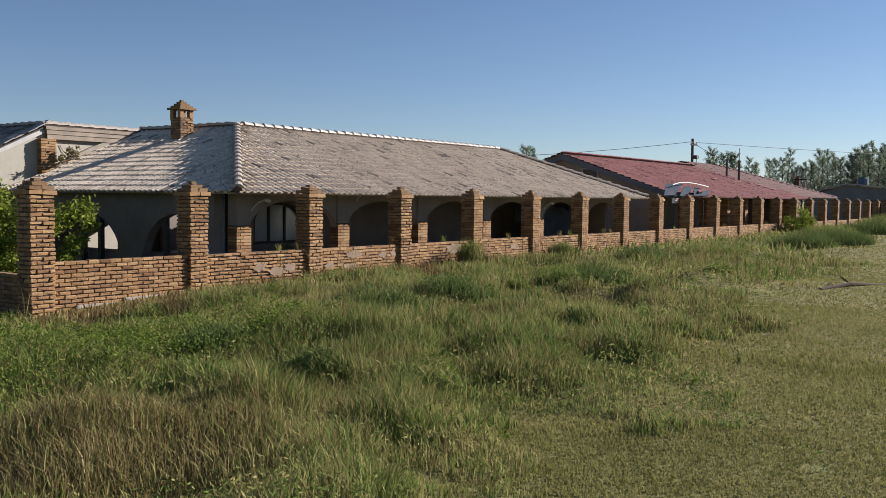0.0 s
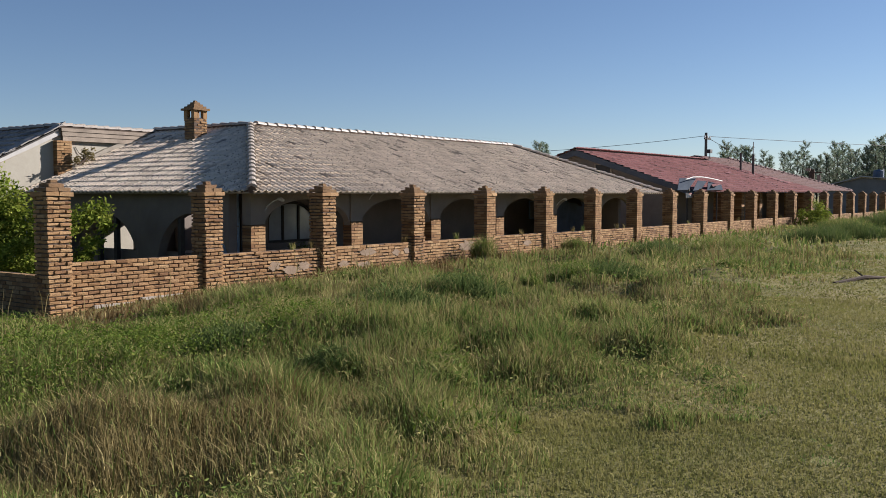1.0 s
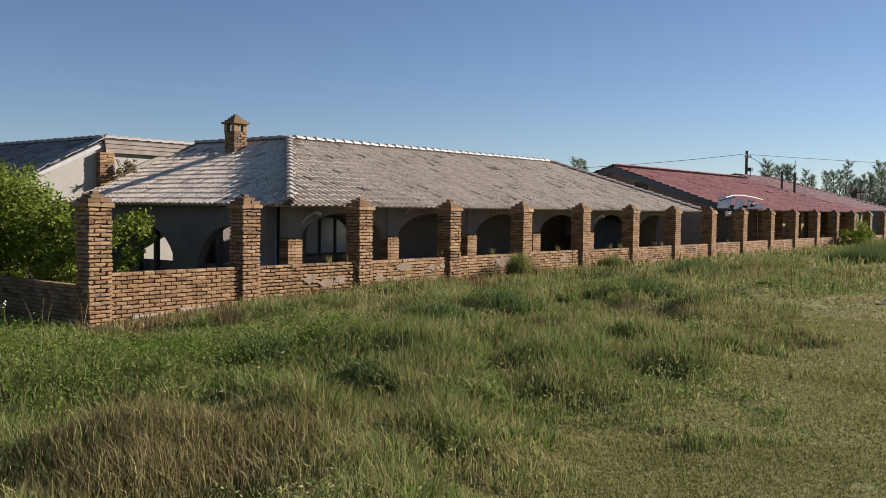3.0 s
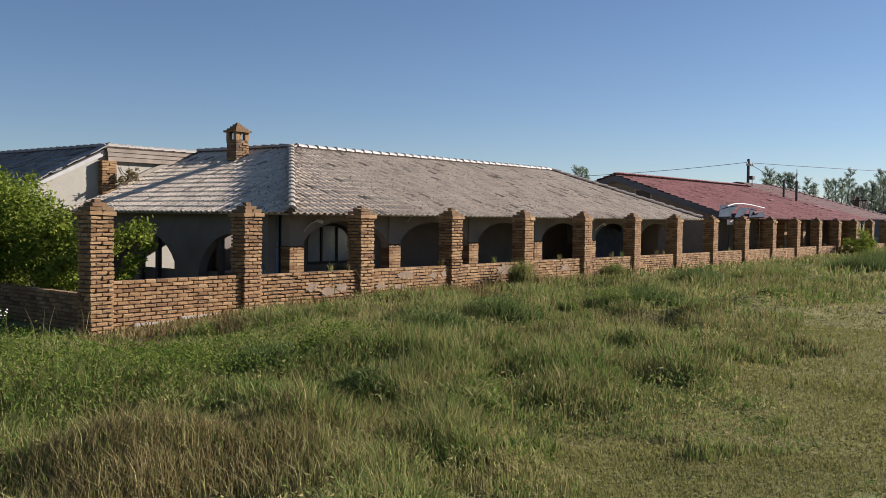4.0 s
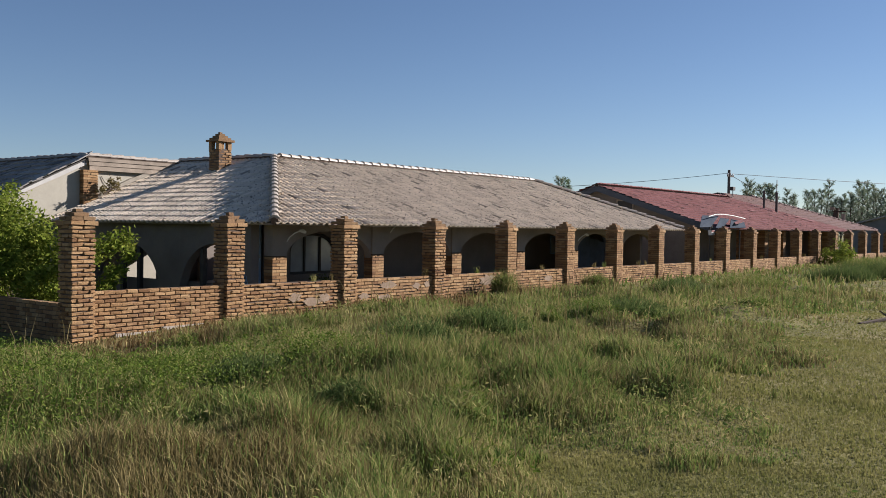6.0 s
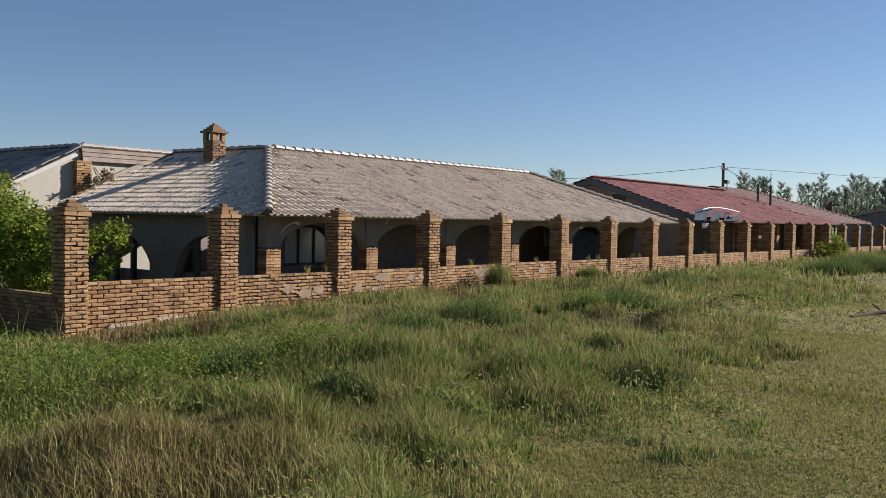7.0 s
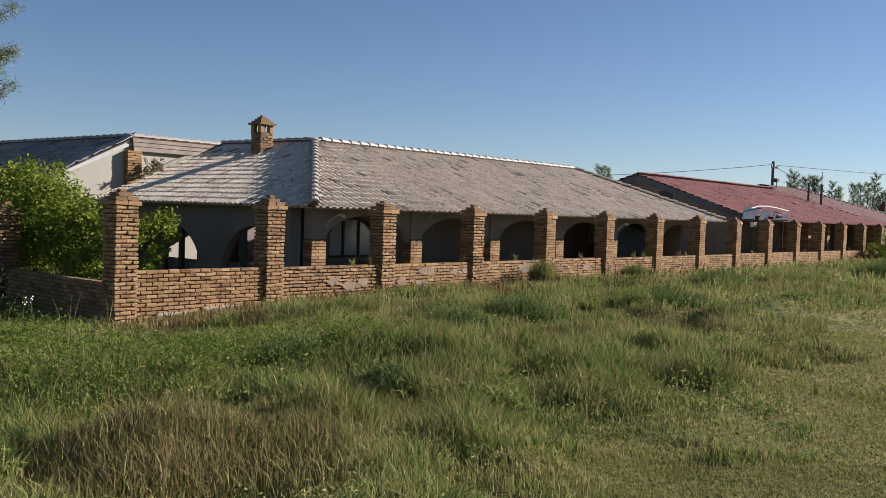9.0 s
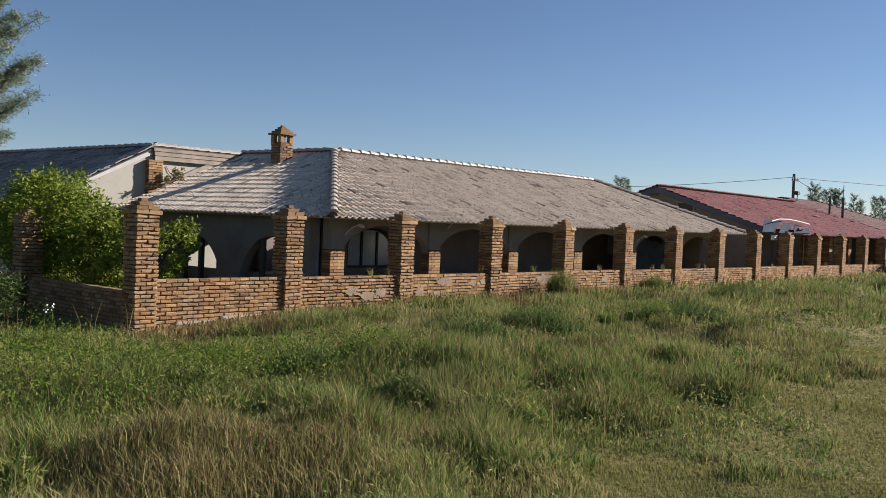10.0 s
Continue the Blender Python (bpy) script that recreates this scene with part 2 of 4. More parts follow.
def ground_z(x, y):
    """Height of the ground: low at the corner of the wall, a little higher along it and out on the field."""
    x, y = np.asarray(x, float), np.asarray(y, float)
    along = np.interp(x, [-6, 0, 3.4, 8, 30, 70, 200], [-0.1, 0.02, 0.22, 0.27, 0.33, 0.5, 0.6])
    field = np.interp(x, [-12, 30, 80, 200], [0.5, 0.42, 0.5, 0.6])
    k = np.clip(-y / 8.0, 0, 1)
    k = k * k * (3 - 2 * k)
    near = np.clip((90 - np.hypot(x, y)) / 60, 0, 1)
    tall = np.clip((y + 11.4 - .17 * x) / 1.6, 0, 1) * np.clip((-y - .4) / 1.5, 0, 1)
    hummock = (vnoise(x, y, 1.25, 7) ** 2 - .3) * .30 * tall
    return hummock * near + along * (1 - k) + field * k + near * ((vnoise(x, y, 2.3, 3) - 0.5) * 0.12 + (vnoise(x, y, 0.8, 4) - 0.5) * 0.13 * np.clip((y + 12 - .17 * x) / 1.5, 0, 1)) * np.clip(-y / 2, 0, 1)


# ---- ground ----
gx = np.unique(np.concatenate([np.linspace(-600, -40, 15), np.linspace(-40, -14, 14), np.linspace(-14, 40, 240), np.linspace(40, 120, 41), np.linspace(120, 900, 20)]))
gy = np.unique(np.concatenate([np.linspace(-600, -40, 15), np.linspace(-40, -18, 12), np.linspace(-18, 0.2, 90), np.linspace(0.4, 12, 20), np.linspace(12, 80, 18), np.linspace(80, 900, 20)]))
X, Y = np.meshgrid(gx, gy)
Z = ground_z(X, Y)
nx, ny = len(gx), len(gy)
idx = np.arange(nx * ny).reshape(ny, nx)
quads = np.stack([idx[:-1, :-1], idx[:-1, 1:], idx[1:, 1:], idx[1:, :-1]], -1).reshape(-1, 4)
me = bpy.data.meshes.new("ground")
me.from_pydata(np.stack([X, Y, Z], -1).reshape(-1, 3).tolist(), [], quads.tolist())
me.materials.append(M["soil"])
me.polygons.foreach_set("use_smooth", [True] * len(me.polygons))
tagged(new("ground", me), "uneven grassy field with bare dry soil between tufts", "ground", kind="structure")

# ---- brick wall with pillars ----
S = 3.37                 # pillar spacing
PW = 0.45                # pillar width
CAP = 2.10               # underside of the cap band
WALL_TOP = 0.92
WY0, WY1 = 0.085, 0.30    # faces of the low wall
COURSE = 0.0755
BL, BW, BH = 0.222, 0.106, 0.060
bricks = [soft_box((BL, BW, BH), 0.010, 0.008, "brick", M["brick"]) for _ in range(9)]
halves = [soft_box((BW, BW, BH), 0.010, 0.008, "brick", M["brick"]) for _ in range(5)]


def put_brick(parent, x, y, z, turn=False, half=False, worn=1.0, flat=1.0):
    ob = new("brick", random.choice(halves if half else bricks))
    ob.parent = parent
    ob.matrix_parent_inverse = parent.matrix_basis.inverted()
    ob.matrix_basis = pose(x + random.uniform(-.004, .004), y + random.uniform(-.013, .013) * worn, z + random.uniform(-.004, .004),
                           random.uniform(-4, 4) * worn, random.uniform(-1.5, 1.5) * worn, (90 if turn else 0) + random.uniform(-3, 3) * worn) @ Matrix.Diagonal((1, 1, flat, 1))
    return ob


def pillar_courses(z0, cap):
    k = int(math.floor((cap - z0) / COURSE))
    return [cap - (i + 0.5) * COURSE for i in range(k)]


def ring(i):
    """Centres, turns of the six bricks of one course."""
    h, b = PW / 2, BW / 2
    long_ = [(sgn * (BL / 2 + .003), s2 * (h - b), False) for s2 in (-1, 1) for sgn in (-1, 1)] + [(s2 * (h - b), 0, True) for s2 in (-1, 1)]
    return long_ if i % 2 == 0 else [(-y, x, not t) for x, y, t in long_]


def cap_steps():
    return [(0.52, 0.0, 0.075), (0.44, 0.078, 0.15), (0.29, 0.153, 0.225), (0.13, 0.228, 0.29)]


def build_pillar(x, y, cap, z0, single, label):
    """x, y: the front left corner."""
    e = base("brick_pillar", x + PW / 2, y + PW / 2, z0, label, "pillar", "pillars along the wall")
    cx, cy = x + PW / 2, y + PW / 2
    core = MB().box(cx - PW / 2 + .03, cx + PW / 2 - .03, cy - PW / 2 + .03, cy + PW / 2 - .03, z0 - 0.3, cap)
    part("mortar", core, M["mortar"], e)
    joined = MB()
    for i, z in enumerate(pillar_courses(z0 - 0.15, cap)):
        for bx, by, t in ring(i):
            if single:
                put_brick(e, cx + bx, cy + by, z, t, flat=random.choice((1, 1, .95, .8)))
            else:
                l, w = (BW, BL) if t else (BL, BW)
                o = random.uniform(-.007, .007)
                joined.box(cx + bx - l / 2, cx + bx + l / 2, cy + by - w / 2 + o, cy + by + w / 2 + o, z - BH / 2, z + BH / 2, .004)
    if not single:
        tagged(part("brickwork", joined, M["brickwork"], e), kind="stuff")
    # stepped cap, each step a course of bricks
    for s, (w, a, b) in enumerate(cap_steps()):
        st = MB()
        k = max(1, round(w / 0.225))
        for i in range(k):
            for j in range(2 if w > .2 else 1):
                jj = 2 if w > .2 else 1
                u0, v0 = cx - w / 2 + i * w / k, cy - w / 2 + j * w / jj
                q = (u0 + .004, u0 + w / k - .004, v0 + .004, v0 + w / jj - .004)
                st.box(*q, cap + a + .003, cap + b, .012)
        part("cap_course", st, M["brickwork" if s == 0 else "capwork"], e)
    return e


pillar_x = [S * i for i in range(25)]
for i, px_ in enumerate(pillar_x):
    z0 = float(ground_z(px_, 0)) - 0.05
    build_pillar(px_, 0, CAP, z0, i < 4, "rough weathered orange brick pillar with stepped cap beside the low wall")
build_pillar(0, 4.45, 1.80, -0.1, True, "rough weathered orange brick pillar with stepped cap beside a bush")

wall = base("wall_front", 0, WY0, 0, "low weathered orange brick wall with dark recessed joints", "wall", kind="structure")
joined, core = MB(), MB()
for i in range(len(pillar_x) - 1):
    x0, x1 = pillar_x[i] + PW, pillar_x[i + 1]
    top = WALL_TOP + random.uniform(-.015, .015)
    zb = min(float(ground_z(x0, 0)), float(ground_z(x1, 0))) - 0.1
    core.box(x0 - .02, x1 + .02, WY0 + .034, WY1 - .004, zb - .2, top - .014)
    rows = int((top - zb) / COURSE) + 1
    for r in range(rows):
        z = top - (r + .5) * COURSE
        x = x0 - (BL / 2 if (r % 2) else 0)
        while x < x1 - .02:
            a, b = max(x, x0), min(x + BL, x1)
            if b - a > .05:
                if i < 2 and b - a > .2:
                    put_brick(wall, (a + b) / 2, WY0 + BW / 2, z, worn=.35 if i == 0 else .8, flat=1 if i == 0 else random.choice((1, .9, .75, .6)))
                elif i < 2 and .09 < b - a < .125:
                    put_brick(wall, (a + b) / 2, WY0 + BW / 2, z, half=True, worn=.4)
                else:
                    o = random.uniform(-.007, .007)
                    worn_ = random.choice((1, 1, .9, .65)) if i < 9 else 1
                    joined.box(a, b, WY0 + o, WY0 + BW, z - BH / 2, z + BH / 2 * (2 * worn_ - 1), .004)
            x += BL + .011
part("mortar", core, M["mortar"], wall)
tagged(part("brickwork", joined, M["brickwork"], wall), kind="stuff")

for (x0, x1, zt) in ((1.9, 3.36, .20), (.9, 2.0, .13)):
    part("plinth", MB().box(x0, x1, WY0 - .05, WY0 + .03, -.2, zt, .012), M["concrete"], wall, "crumbling grey concrete footing")
for (px0, pz0, w_, h_) in ((5.1, .48, .42, .20), (5.5, .36, .62, .20), (6.0, .42, .40, .20), (8.1, .62, .62, .22), (9.3, .58, .32, .18), (9.75, .60, .26, .18), (8.0, .36, .5, .16), (12.2, .52, .8, .34), (7.3, .42, .4, .16), (15.6, .55, .5, .2)):
    k = 23
    out_ = [(px0 + w_ * (.5 + .5 * math.cos(i * math.tau / k) * random.uniform(.55, 1.15)), pz0 + h_ * (.5 + .5 * math.sin(i * math.tau / k) * random.uniform(.6, 1.15))) for i in range(k)]
    part("plaster_patch", MB().prism(out_, "y", WY0 - .009, WY0 + .02), M["patch"], wall, "rough grey mortar patch smeared over the bricks")

side = base("wall_side", WY0, 0.45, 0, "low shaded brick wall behind weeds", "wall", kind="structure")
joined = MB()
part("mortar", MB().box(.114, .266, PW, 12.0, -.4, .70), M["mortar"], side)
for r in range(12):
    z, y = .71 - (r + .5) * COURSE, PW - (BL / 2 if r % 2 else 0)
    while y < 12:
        if not 4.2 < y < 4.9:
            joined.box(.10 + random.uniform(-.007, .007), .10 + BW, max(y, PW), y + BL, z - BH / 2, z + BH / 2, .004)
        y += BL + .011
tagged(part("brickwork", joined, M["brickwork"], side), kind="stuff")


# ---- roofs ----
TW, TG = 0.205, 0.35


def tile_mesh(roll=1.0, w=TW, g=TG, lip=.022):
    """One interlocking roof tile: two rolls, a raised lower edge and its lip."""
    prof = [(0, .006), (.075, .0), (.115, .016), (.150, .050), (.195, .066), (.240, .052), (.275, .018), (.30, .006)]
    prof = [(u, h * roll) for u, h in prof]
    vs = [(u * w / .30, 0, h + lip) for u, h in prof] + [(u * w / .30, g + .03, h) for u, h in prof] + [(u * w / .30, 0.006, h - .014) for u, h in prof]
    k = len(prof)
    fs = [(i, i + 1, k + i + 1, k + i) for i in range(k - 1)] + [(2 * k + i, 2 * k + i + 1, i + 1, i) for i in range(k - 1)]
    return vs, fs


def inside(p, poly):
    hit = False
    for (x0, y0), (x1, y1) in zip(poly, poly[1:] + poly[:1]):
        if (y0 > p[1]) != (y1 > p[1]) and p[0] < (x1 - x0) * (p[1] - y0) / (y1 - y0) + x0:
            hit = not hit
    return hit


def roof_slope(parent, corners, eave_dir, material, single=None, deck=True, wobble=.006, gaps=0.0, deck_mat="timber", roll=.66, w=TW, g=TG, lip=.022):
    """corners: plane polygon, the first on the eave; eave_dir: along the eave. Lays the deck and every tile."""
    o = Vector(corners[0])
    u = Vector(eave_dir).normalized()
    n = Vector((0, 0, 0))
    pts = [Vector(c) for c in corners]
    for a, b in zip(pts, pts[1:] + pts[:1]):
        n += a.cross(b)
    n.normalize()
    if n.z < 0:
        n = -n
    v = n.cross(u)
    if v.z < 0:
        v = -v
    uv = [((p - o).dot(u), (p - o).dot(v)) for p in pts]
    m = Matrix((u, v, n)).transposed().to_4x4()
    m.translation = o
    if deck:
        d = MB()
        k = len(pts)
        lo = [p - n * .05 for p in pts]
        hi = [p - n * .012 for p in pts]
        d.add(lo + hi, [tuple(range(k))[::-1], tuple(range(k, 2 * k))] + [(i, (i + 1) % k, k + (i + 1) % k, k + i) for i in range(k)])
        part("deck", d, M[deck_mat], parent)
    us, vs_ = [a for a, _ in uv], [b for _, b in uv]
    joined = MB()
    tv, tf = tile_mesh(roll, w, g, lip)
    shared = None
    y = min(vs_) - .05
    while y < max(vs_) - .02:
        x = min(us)
        while x < max(us):
            if inside((x + w / 2, max(y + g * .45, min(vs_) + .01)), uv) and random.random() >= gaps:
                q = pose(x + random.uniform(-wobble, wobble), y + random.uniform(-wobble, wobble), random.uniform(0, wobble),
                         random.uniform(-.8, .8), random.uniform(-.8, .8), random.uniform(-.6, .6))
                if single and single(x, y):
                    if shared is None:
                        shared = MB().add(tv, tf).mesh("roof_tile", M["tile_one"])
                    ob = new("roof_tile", shared)
                    ob.parent = parent
                    ob.matrix_parent_inverse = parent.matrix_basis.inverted()
                    ob.matrix_basis = m @ q
                else:
                    joined.add([m @ (q @ Vector(p)) for p in tv], tf)
            x += w
        y += g
    tagged(part("tiles", joined, material, parent), kind="stuff")


def ridge_tiles(parent, a, b, material, r=.09, pitch=.40):
    """Half-round cap tiles, each lapping the next, from a down to b."""
    a, b = Vector(a), Vector(b)
    d = b - a
    k = max(1, int(d.length / pitch))
    d.normalize()
    s = d.cross(Vector((0, 0, 1))).normalized()
    part("ridge_bedding", MB().tube([a + Vector((0, 0, -.05)), b + Vector((0, 0, -.05))], .095, 6), M["mortar"], parent)
    up = s.cross(d)
    for i in range(k):
        t = MB()
        p, q = a + d * (i * pitch), a + d * (i * pitch + pitch + .04)
        off = Vector((0, 0, random.uniform(-.006, .006)))
        ang = [math.pi * j / 6 for j in range(7)]
        vs = [p + off + s * math.cos(w) * r + up * (math.sin(w) * r * .8 - .02) for w in ang] + \
             [q + off + s * math.cos(w) * (r + .035) + up * (math.sin(w) * (r + .035) * .8 - .005) for w in ang]
        t.add(vs, [(j, j + 1, 8 + j, 7 + j) for j in range(6)] + [tuple(range(7)), tuple(range(13, 6, -1))])
        part("ridge_tile", t, material, parent)


E1, E2, R0, R1 = (5.20, .66), (27.3, .66), (9.85, 5.9), (24.1, 5.9)   # eave and ridge plan
ZE, ZR = 2.20, 4.13
GY = 10.3                                                             # plane of the cream wall
roof = base("tiled_roof", 9.8, 5.9, 2.2, "pale weathered grey tiled hip roof with lichen spots", "roof", kind="structure")
near = lambda x, y: 0 <= x < 4.6 and y < 4.5
roof_slope(roof, [(*E1, ZE), (*E2, ZE), (*R1, ZR), (*R0, ZR)], (1, 0, 0), M["tile"], near)
roof_slope(roof, [(E1[0], GY, ZE), (*E1, ZE), (*R0, ZR), (R0[0], GY, ZR)], (0, -1, 0), M["tile"])
roof_slope(roof, [(*E2, ZE), (E2[0], 11.2, ZE), (*R1, ZR)], (0, 1, 0), M["tile"])
roof_slope(roof, [(E2[0], 11.2, ZE), (16.0, 11.2, ZE), (16.0, 5.9, ZR), (*R1, ZR)], (-1, 0, 0), M["tile"])
ridge_tiles(roof, (*R1, ZR + .075), (*R0, ZR + .075), M["ridge"])
ridge_tiles(roof, (R0[0], 5.9, ZR + .075), (R0[0], GY, ZR + .075), M["ridge"])
ridge_tiles(roof, (*R0, ZR + .085), (*E1, ZE + .085), M["ridge"])
ridge_tiles(roof, (*R1, ZR + .085), (*E2, ZE + .085), M["ridge"])

# ---- corner verandah: brick columns, arches, floor ----
FLOOR = 0.30
tagged(part("floor", MB().prism([(5.2, .8), (26.4, .8), (26.4, 11), (13, 11), (13, GY), (5.2, GY)], "z", FLOOR - .4, FLOOR), M["floor"]),
       "dusty cement verandah floor behind the brick wall", "floor", kind="structure")


def brick_column(x, y, w, d, z0, z1, label, group):
    e = base("brick_column", x + w / 2, y + d / 2, z0, label, "column", group)
    part("mortar", MB().box(x + .014, x + w - .014, y + .014, y + d - .014, z0 - .3, z1), M["mortar"], e)
    b = MB()
    k = int((z1 - z0) / COURSE) + 1
    for i in range(k):
        z = z0 + (i + .5) * COURSE - .02
        if z > z1 - .03:
            break
        cut = w * (.5 if i % 2 else .26)
        for a, c in ((x, x + cut), (x + cut, x + w)):
            o = random.uniform(-.005, .005)
            b.box(a + .005, c - .005, y + o, y + d + o, z - BH / 2, z + BH / 2, .003)
    tagged(part("brickwork", b, M["brickwork"], e), kind="stuff")
    return e


def arch_panel(name, a0, a1, spring, crown, top, axis, lo, hi, parent, mat="plaster"):
    """A panel between two columns, its underside an arch. axis: the wall's thickness."""
    mid, half = (a0 + a1) / 2, (a1 - a0) / 2
    pts = [(a0, top), (a0, spring)]
    pts += [(mid - half * math.cos(math.pi * i / 20), spring + (crown - spring) * math.sin(math.pi * i / 20)) for i in range(1, 20)]
    pts += [(a1, spring), (a1, top)]
    return part(name, MB().prism(pts, axis, lo, hi), M[mat], parent)


AX, AY, AS = 5.90, 1.5, 3.455
SX = 5.45                # plane of the side arcade
front_x = [AX + AS * k for k in range(7)]
for x in front_x:
    col = brick_column(x, AY, .455, .30, FLOOR, 1.43, "brick verandah pier with a plain brown upper part", "verandah columns")
    part("plastered_head", MB().box(x + .006, x + .449, AY + .008, AY + .292, 1.432, 2.3, .006), M["arch_plaster"], col, "plain brown head above the bricks")
arc = base("arcade", AX, AY, FLOOR, "brown plastered arches between the verandah columns", "arches", kind="structure")
for a, b in zip(front_x, front_x[1:]):
    arch_panel("arch", a + .455, b, 1.33, 2.02, 2.36, "y", AY + .06, AY + .26, arc, "arch_plaster")
for a, b in ((1.85, 4.55), (5.35, 8.45)):
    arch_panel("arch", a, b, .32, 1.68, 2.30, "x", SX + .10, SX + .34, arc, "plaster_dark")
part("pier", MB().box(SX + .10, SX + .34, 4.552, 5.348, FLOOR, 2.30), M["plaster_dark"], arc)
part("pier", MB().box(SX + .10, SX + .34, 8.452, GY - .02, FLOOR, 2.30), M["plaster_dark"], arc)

# rear wall of the front verandah with arched windows
RY = 4.7


def arched_window(x0, x1, z0, z1, y):
    """Frame, mullions and panes of an arched window that faces the field."""
    w = base("window_arched", (x0 + x1) / 2, y, z0, "arched window with dark frame and panes toned pale for the reflected sky", "window", "arched windows", "structure")
    mid, r = (x0 + x1) / 2, (x1 - x0) / 2
    rise = min(r, .55)
    ring_ = [(mid - r * math.cos(math.pi * i / 16), z1 - rise + rise * math.sin(math.pi * i / 16)) for i in range(17)]
    inner = [(mid - (r - .07) * math.cos(math.pi * i / 16), z1 - rise + (rise - .07) * math.sin(math.pi * i / 16)) for i in range(17)]
    fr = MB()
    out_ = [(x0, z0)] + ring_ + [(x1, z0)]
    in_ = [(x0 + .07, z0 + .07)] + inner + [(x1 - .07, z0 + .07)]
    k = len(out_)
    for i in range(k):
        j = (i + 1) % k
        fr.prism([out_[i], out_[j], in_[j], in_[i]], "y", y - .06, y + .06)
    fr_ = part("window_frame", fr, M["frame"], w)
    for s in (-1, 1):
        cx = mid + s * r / 3
        part("mullion", MB().box(cx - .035, cx + .035, y - .05, y + .05, z0 + .07, z1 - .12), M["frame"], fr_)
    pane = MB().prism(in_, "y", y - .006, y + .006)
    part("pane", pane, M["pane"], fr_)
    return w


# Pale blue-grey base colour stands in for sky reflected in the glass.
g = Nodes("sky_toned_pane")
M["pane"] = g.out(g.mix(g.ramp(g.noise(2.5, 4), [(.3, 0.0), (.8, 1.0)]), (.30, .34, .37), (.42, .46, .48)), .15, Specular_IOR_Level=0.9)
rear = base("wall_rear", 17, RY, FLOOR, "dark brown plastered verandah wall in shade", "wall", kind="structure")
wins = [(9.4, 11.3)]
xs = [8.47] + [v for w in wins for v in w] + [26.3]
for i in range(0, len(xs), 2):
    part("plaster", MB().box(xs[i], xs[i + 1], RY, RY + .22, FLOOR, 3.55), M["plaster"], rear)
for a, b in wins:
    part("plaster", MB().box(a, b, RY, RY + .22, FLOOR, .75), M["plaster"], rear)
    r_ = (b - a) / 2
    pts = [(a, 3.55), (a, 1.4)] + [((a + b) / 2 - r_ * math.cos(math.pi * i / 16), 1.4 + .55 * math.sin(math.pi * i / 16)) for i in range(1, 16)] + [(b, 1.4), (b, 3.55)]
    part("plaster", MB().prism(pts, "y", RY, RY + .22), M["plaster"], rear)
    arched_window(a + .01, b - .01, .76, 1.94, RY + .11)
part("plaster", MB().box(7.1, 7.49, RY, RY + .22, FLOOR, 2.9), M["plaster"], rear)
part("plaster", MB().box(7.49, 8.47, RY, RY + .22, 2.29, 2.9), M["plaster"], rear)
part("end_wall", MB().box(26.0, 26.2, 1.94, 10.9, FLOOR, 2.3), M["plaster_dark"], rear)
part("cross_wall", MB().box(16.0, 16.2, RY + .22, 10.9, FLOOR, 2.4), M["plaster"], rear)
# Added brown panel over the cream wall, in place of the shade there.
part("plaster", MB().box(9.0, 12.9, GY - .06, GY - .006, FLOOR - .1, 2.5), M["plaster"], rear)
# Unseen header and piers, added to shape the sunlight on the inner wall.
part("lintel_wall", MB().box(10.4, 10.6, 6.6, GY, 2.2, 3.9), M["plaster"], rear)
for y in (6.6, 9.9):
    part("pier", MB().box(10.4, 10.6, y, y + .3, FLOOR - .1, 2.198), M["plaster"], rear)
# small white-framed window on the rear wall
w = base("window_small", 23.95, RY, 1.3, "small window with a pale blue painted frame", "window", kind="structure")
for q in ((23.5, 24.4, 1.15, 1.21), (23.5, 24.4, 1.84, 1.9), (23.5, 23.56, 1.212, 1.838), (24.34, 24.4, 1.212, 1.838)):
    part("window_frame", MB().box(q[0], q[1], RY - .05, RY - .004, q[2], q[3]), M["door_blue"], w)
part("pane", MB().box(23.562, 24.338, RY - .03, RY - .01, 1.212, 1.838), M["pane"], w)
# dark timber posts that stand in the side arches
for y in (6.35, 7.1, 3.72, 3.1):
    p = base("timber_post", SX + .2, y, FLOOR, "dark timber post inside a verandah arch", "post", "posts in the arches")
    part("post", MB().box(SX + .14, SX + .26, y - .06, y + .06, FLOOR, 2.0, .004), M["frame"], p)
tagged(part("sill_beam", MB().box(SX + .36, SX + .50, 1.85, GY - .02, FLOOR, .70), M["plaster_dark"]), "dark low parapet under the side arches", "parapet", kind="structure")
# blue tarpaulins and a door leaf inside the far bays
for (x, y, wd, hh, tilt, lab) in ((22.7, 2.6, 2.4, 1.6, 20, "crumpled dark blue plastic sheet hung in the verandah"),
                                  (25.0, 2.6, 1.2, 1.7, -24, "dark blue plastic sheet leaning in the verandah")):
    t = MB()
    k = 14
    vs = [(i / k * wd - wd / 2, .06 * math.sin(i * 1.7) + .04 * math.sin(j * 1.1 + i), j / 6 * hh) for j in range(7) for i in range(k + 1)]
    fs = [(j * (k + 1) + i, j * (k + 1) + i + 1, (j + 1) * (k + 1) + i + 1, (j + 1) * (k + 1) + i) for j in range(6) for i in range(k)]
    t.add(vs, fs)
    ob = tagged(part("plastic_sheet", t, M["matte"], smooth=True), lab, "sheet")
    ob.matrix_basis = pose(x, y, FLOOR, 0, tilt * .5, 0)
dr = base("door_blue", 8.0, RY, FLOOR, "dull blue painted door standing half open in a dark frame", "door", kind="structure")
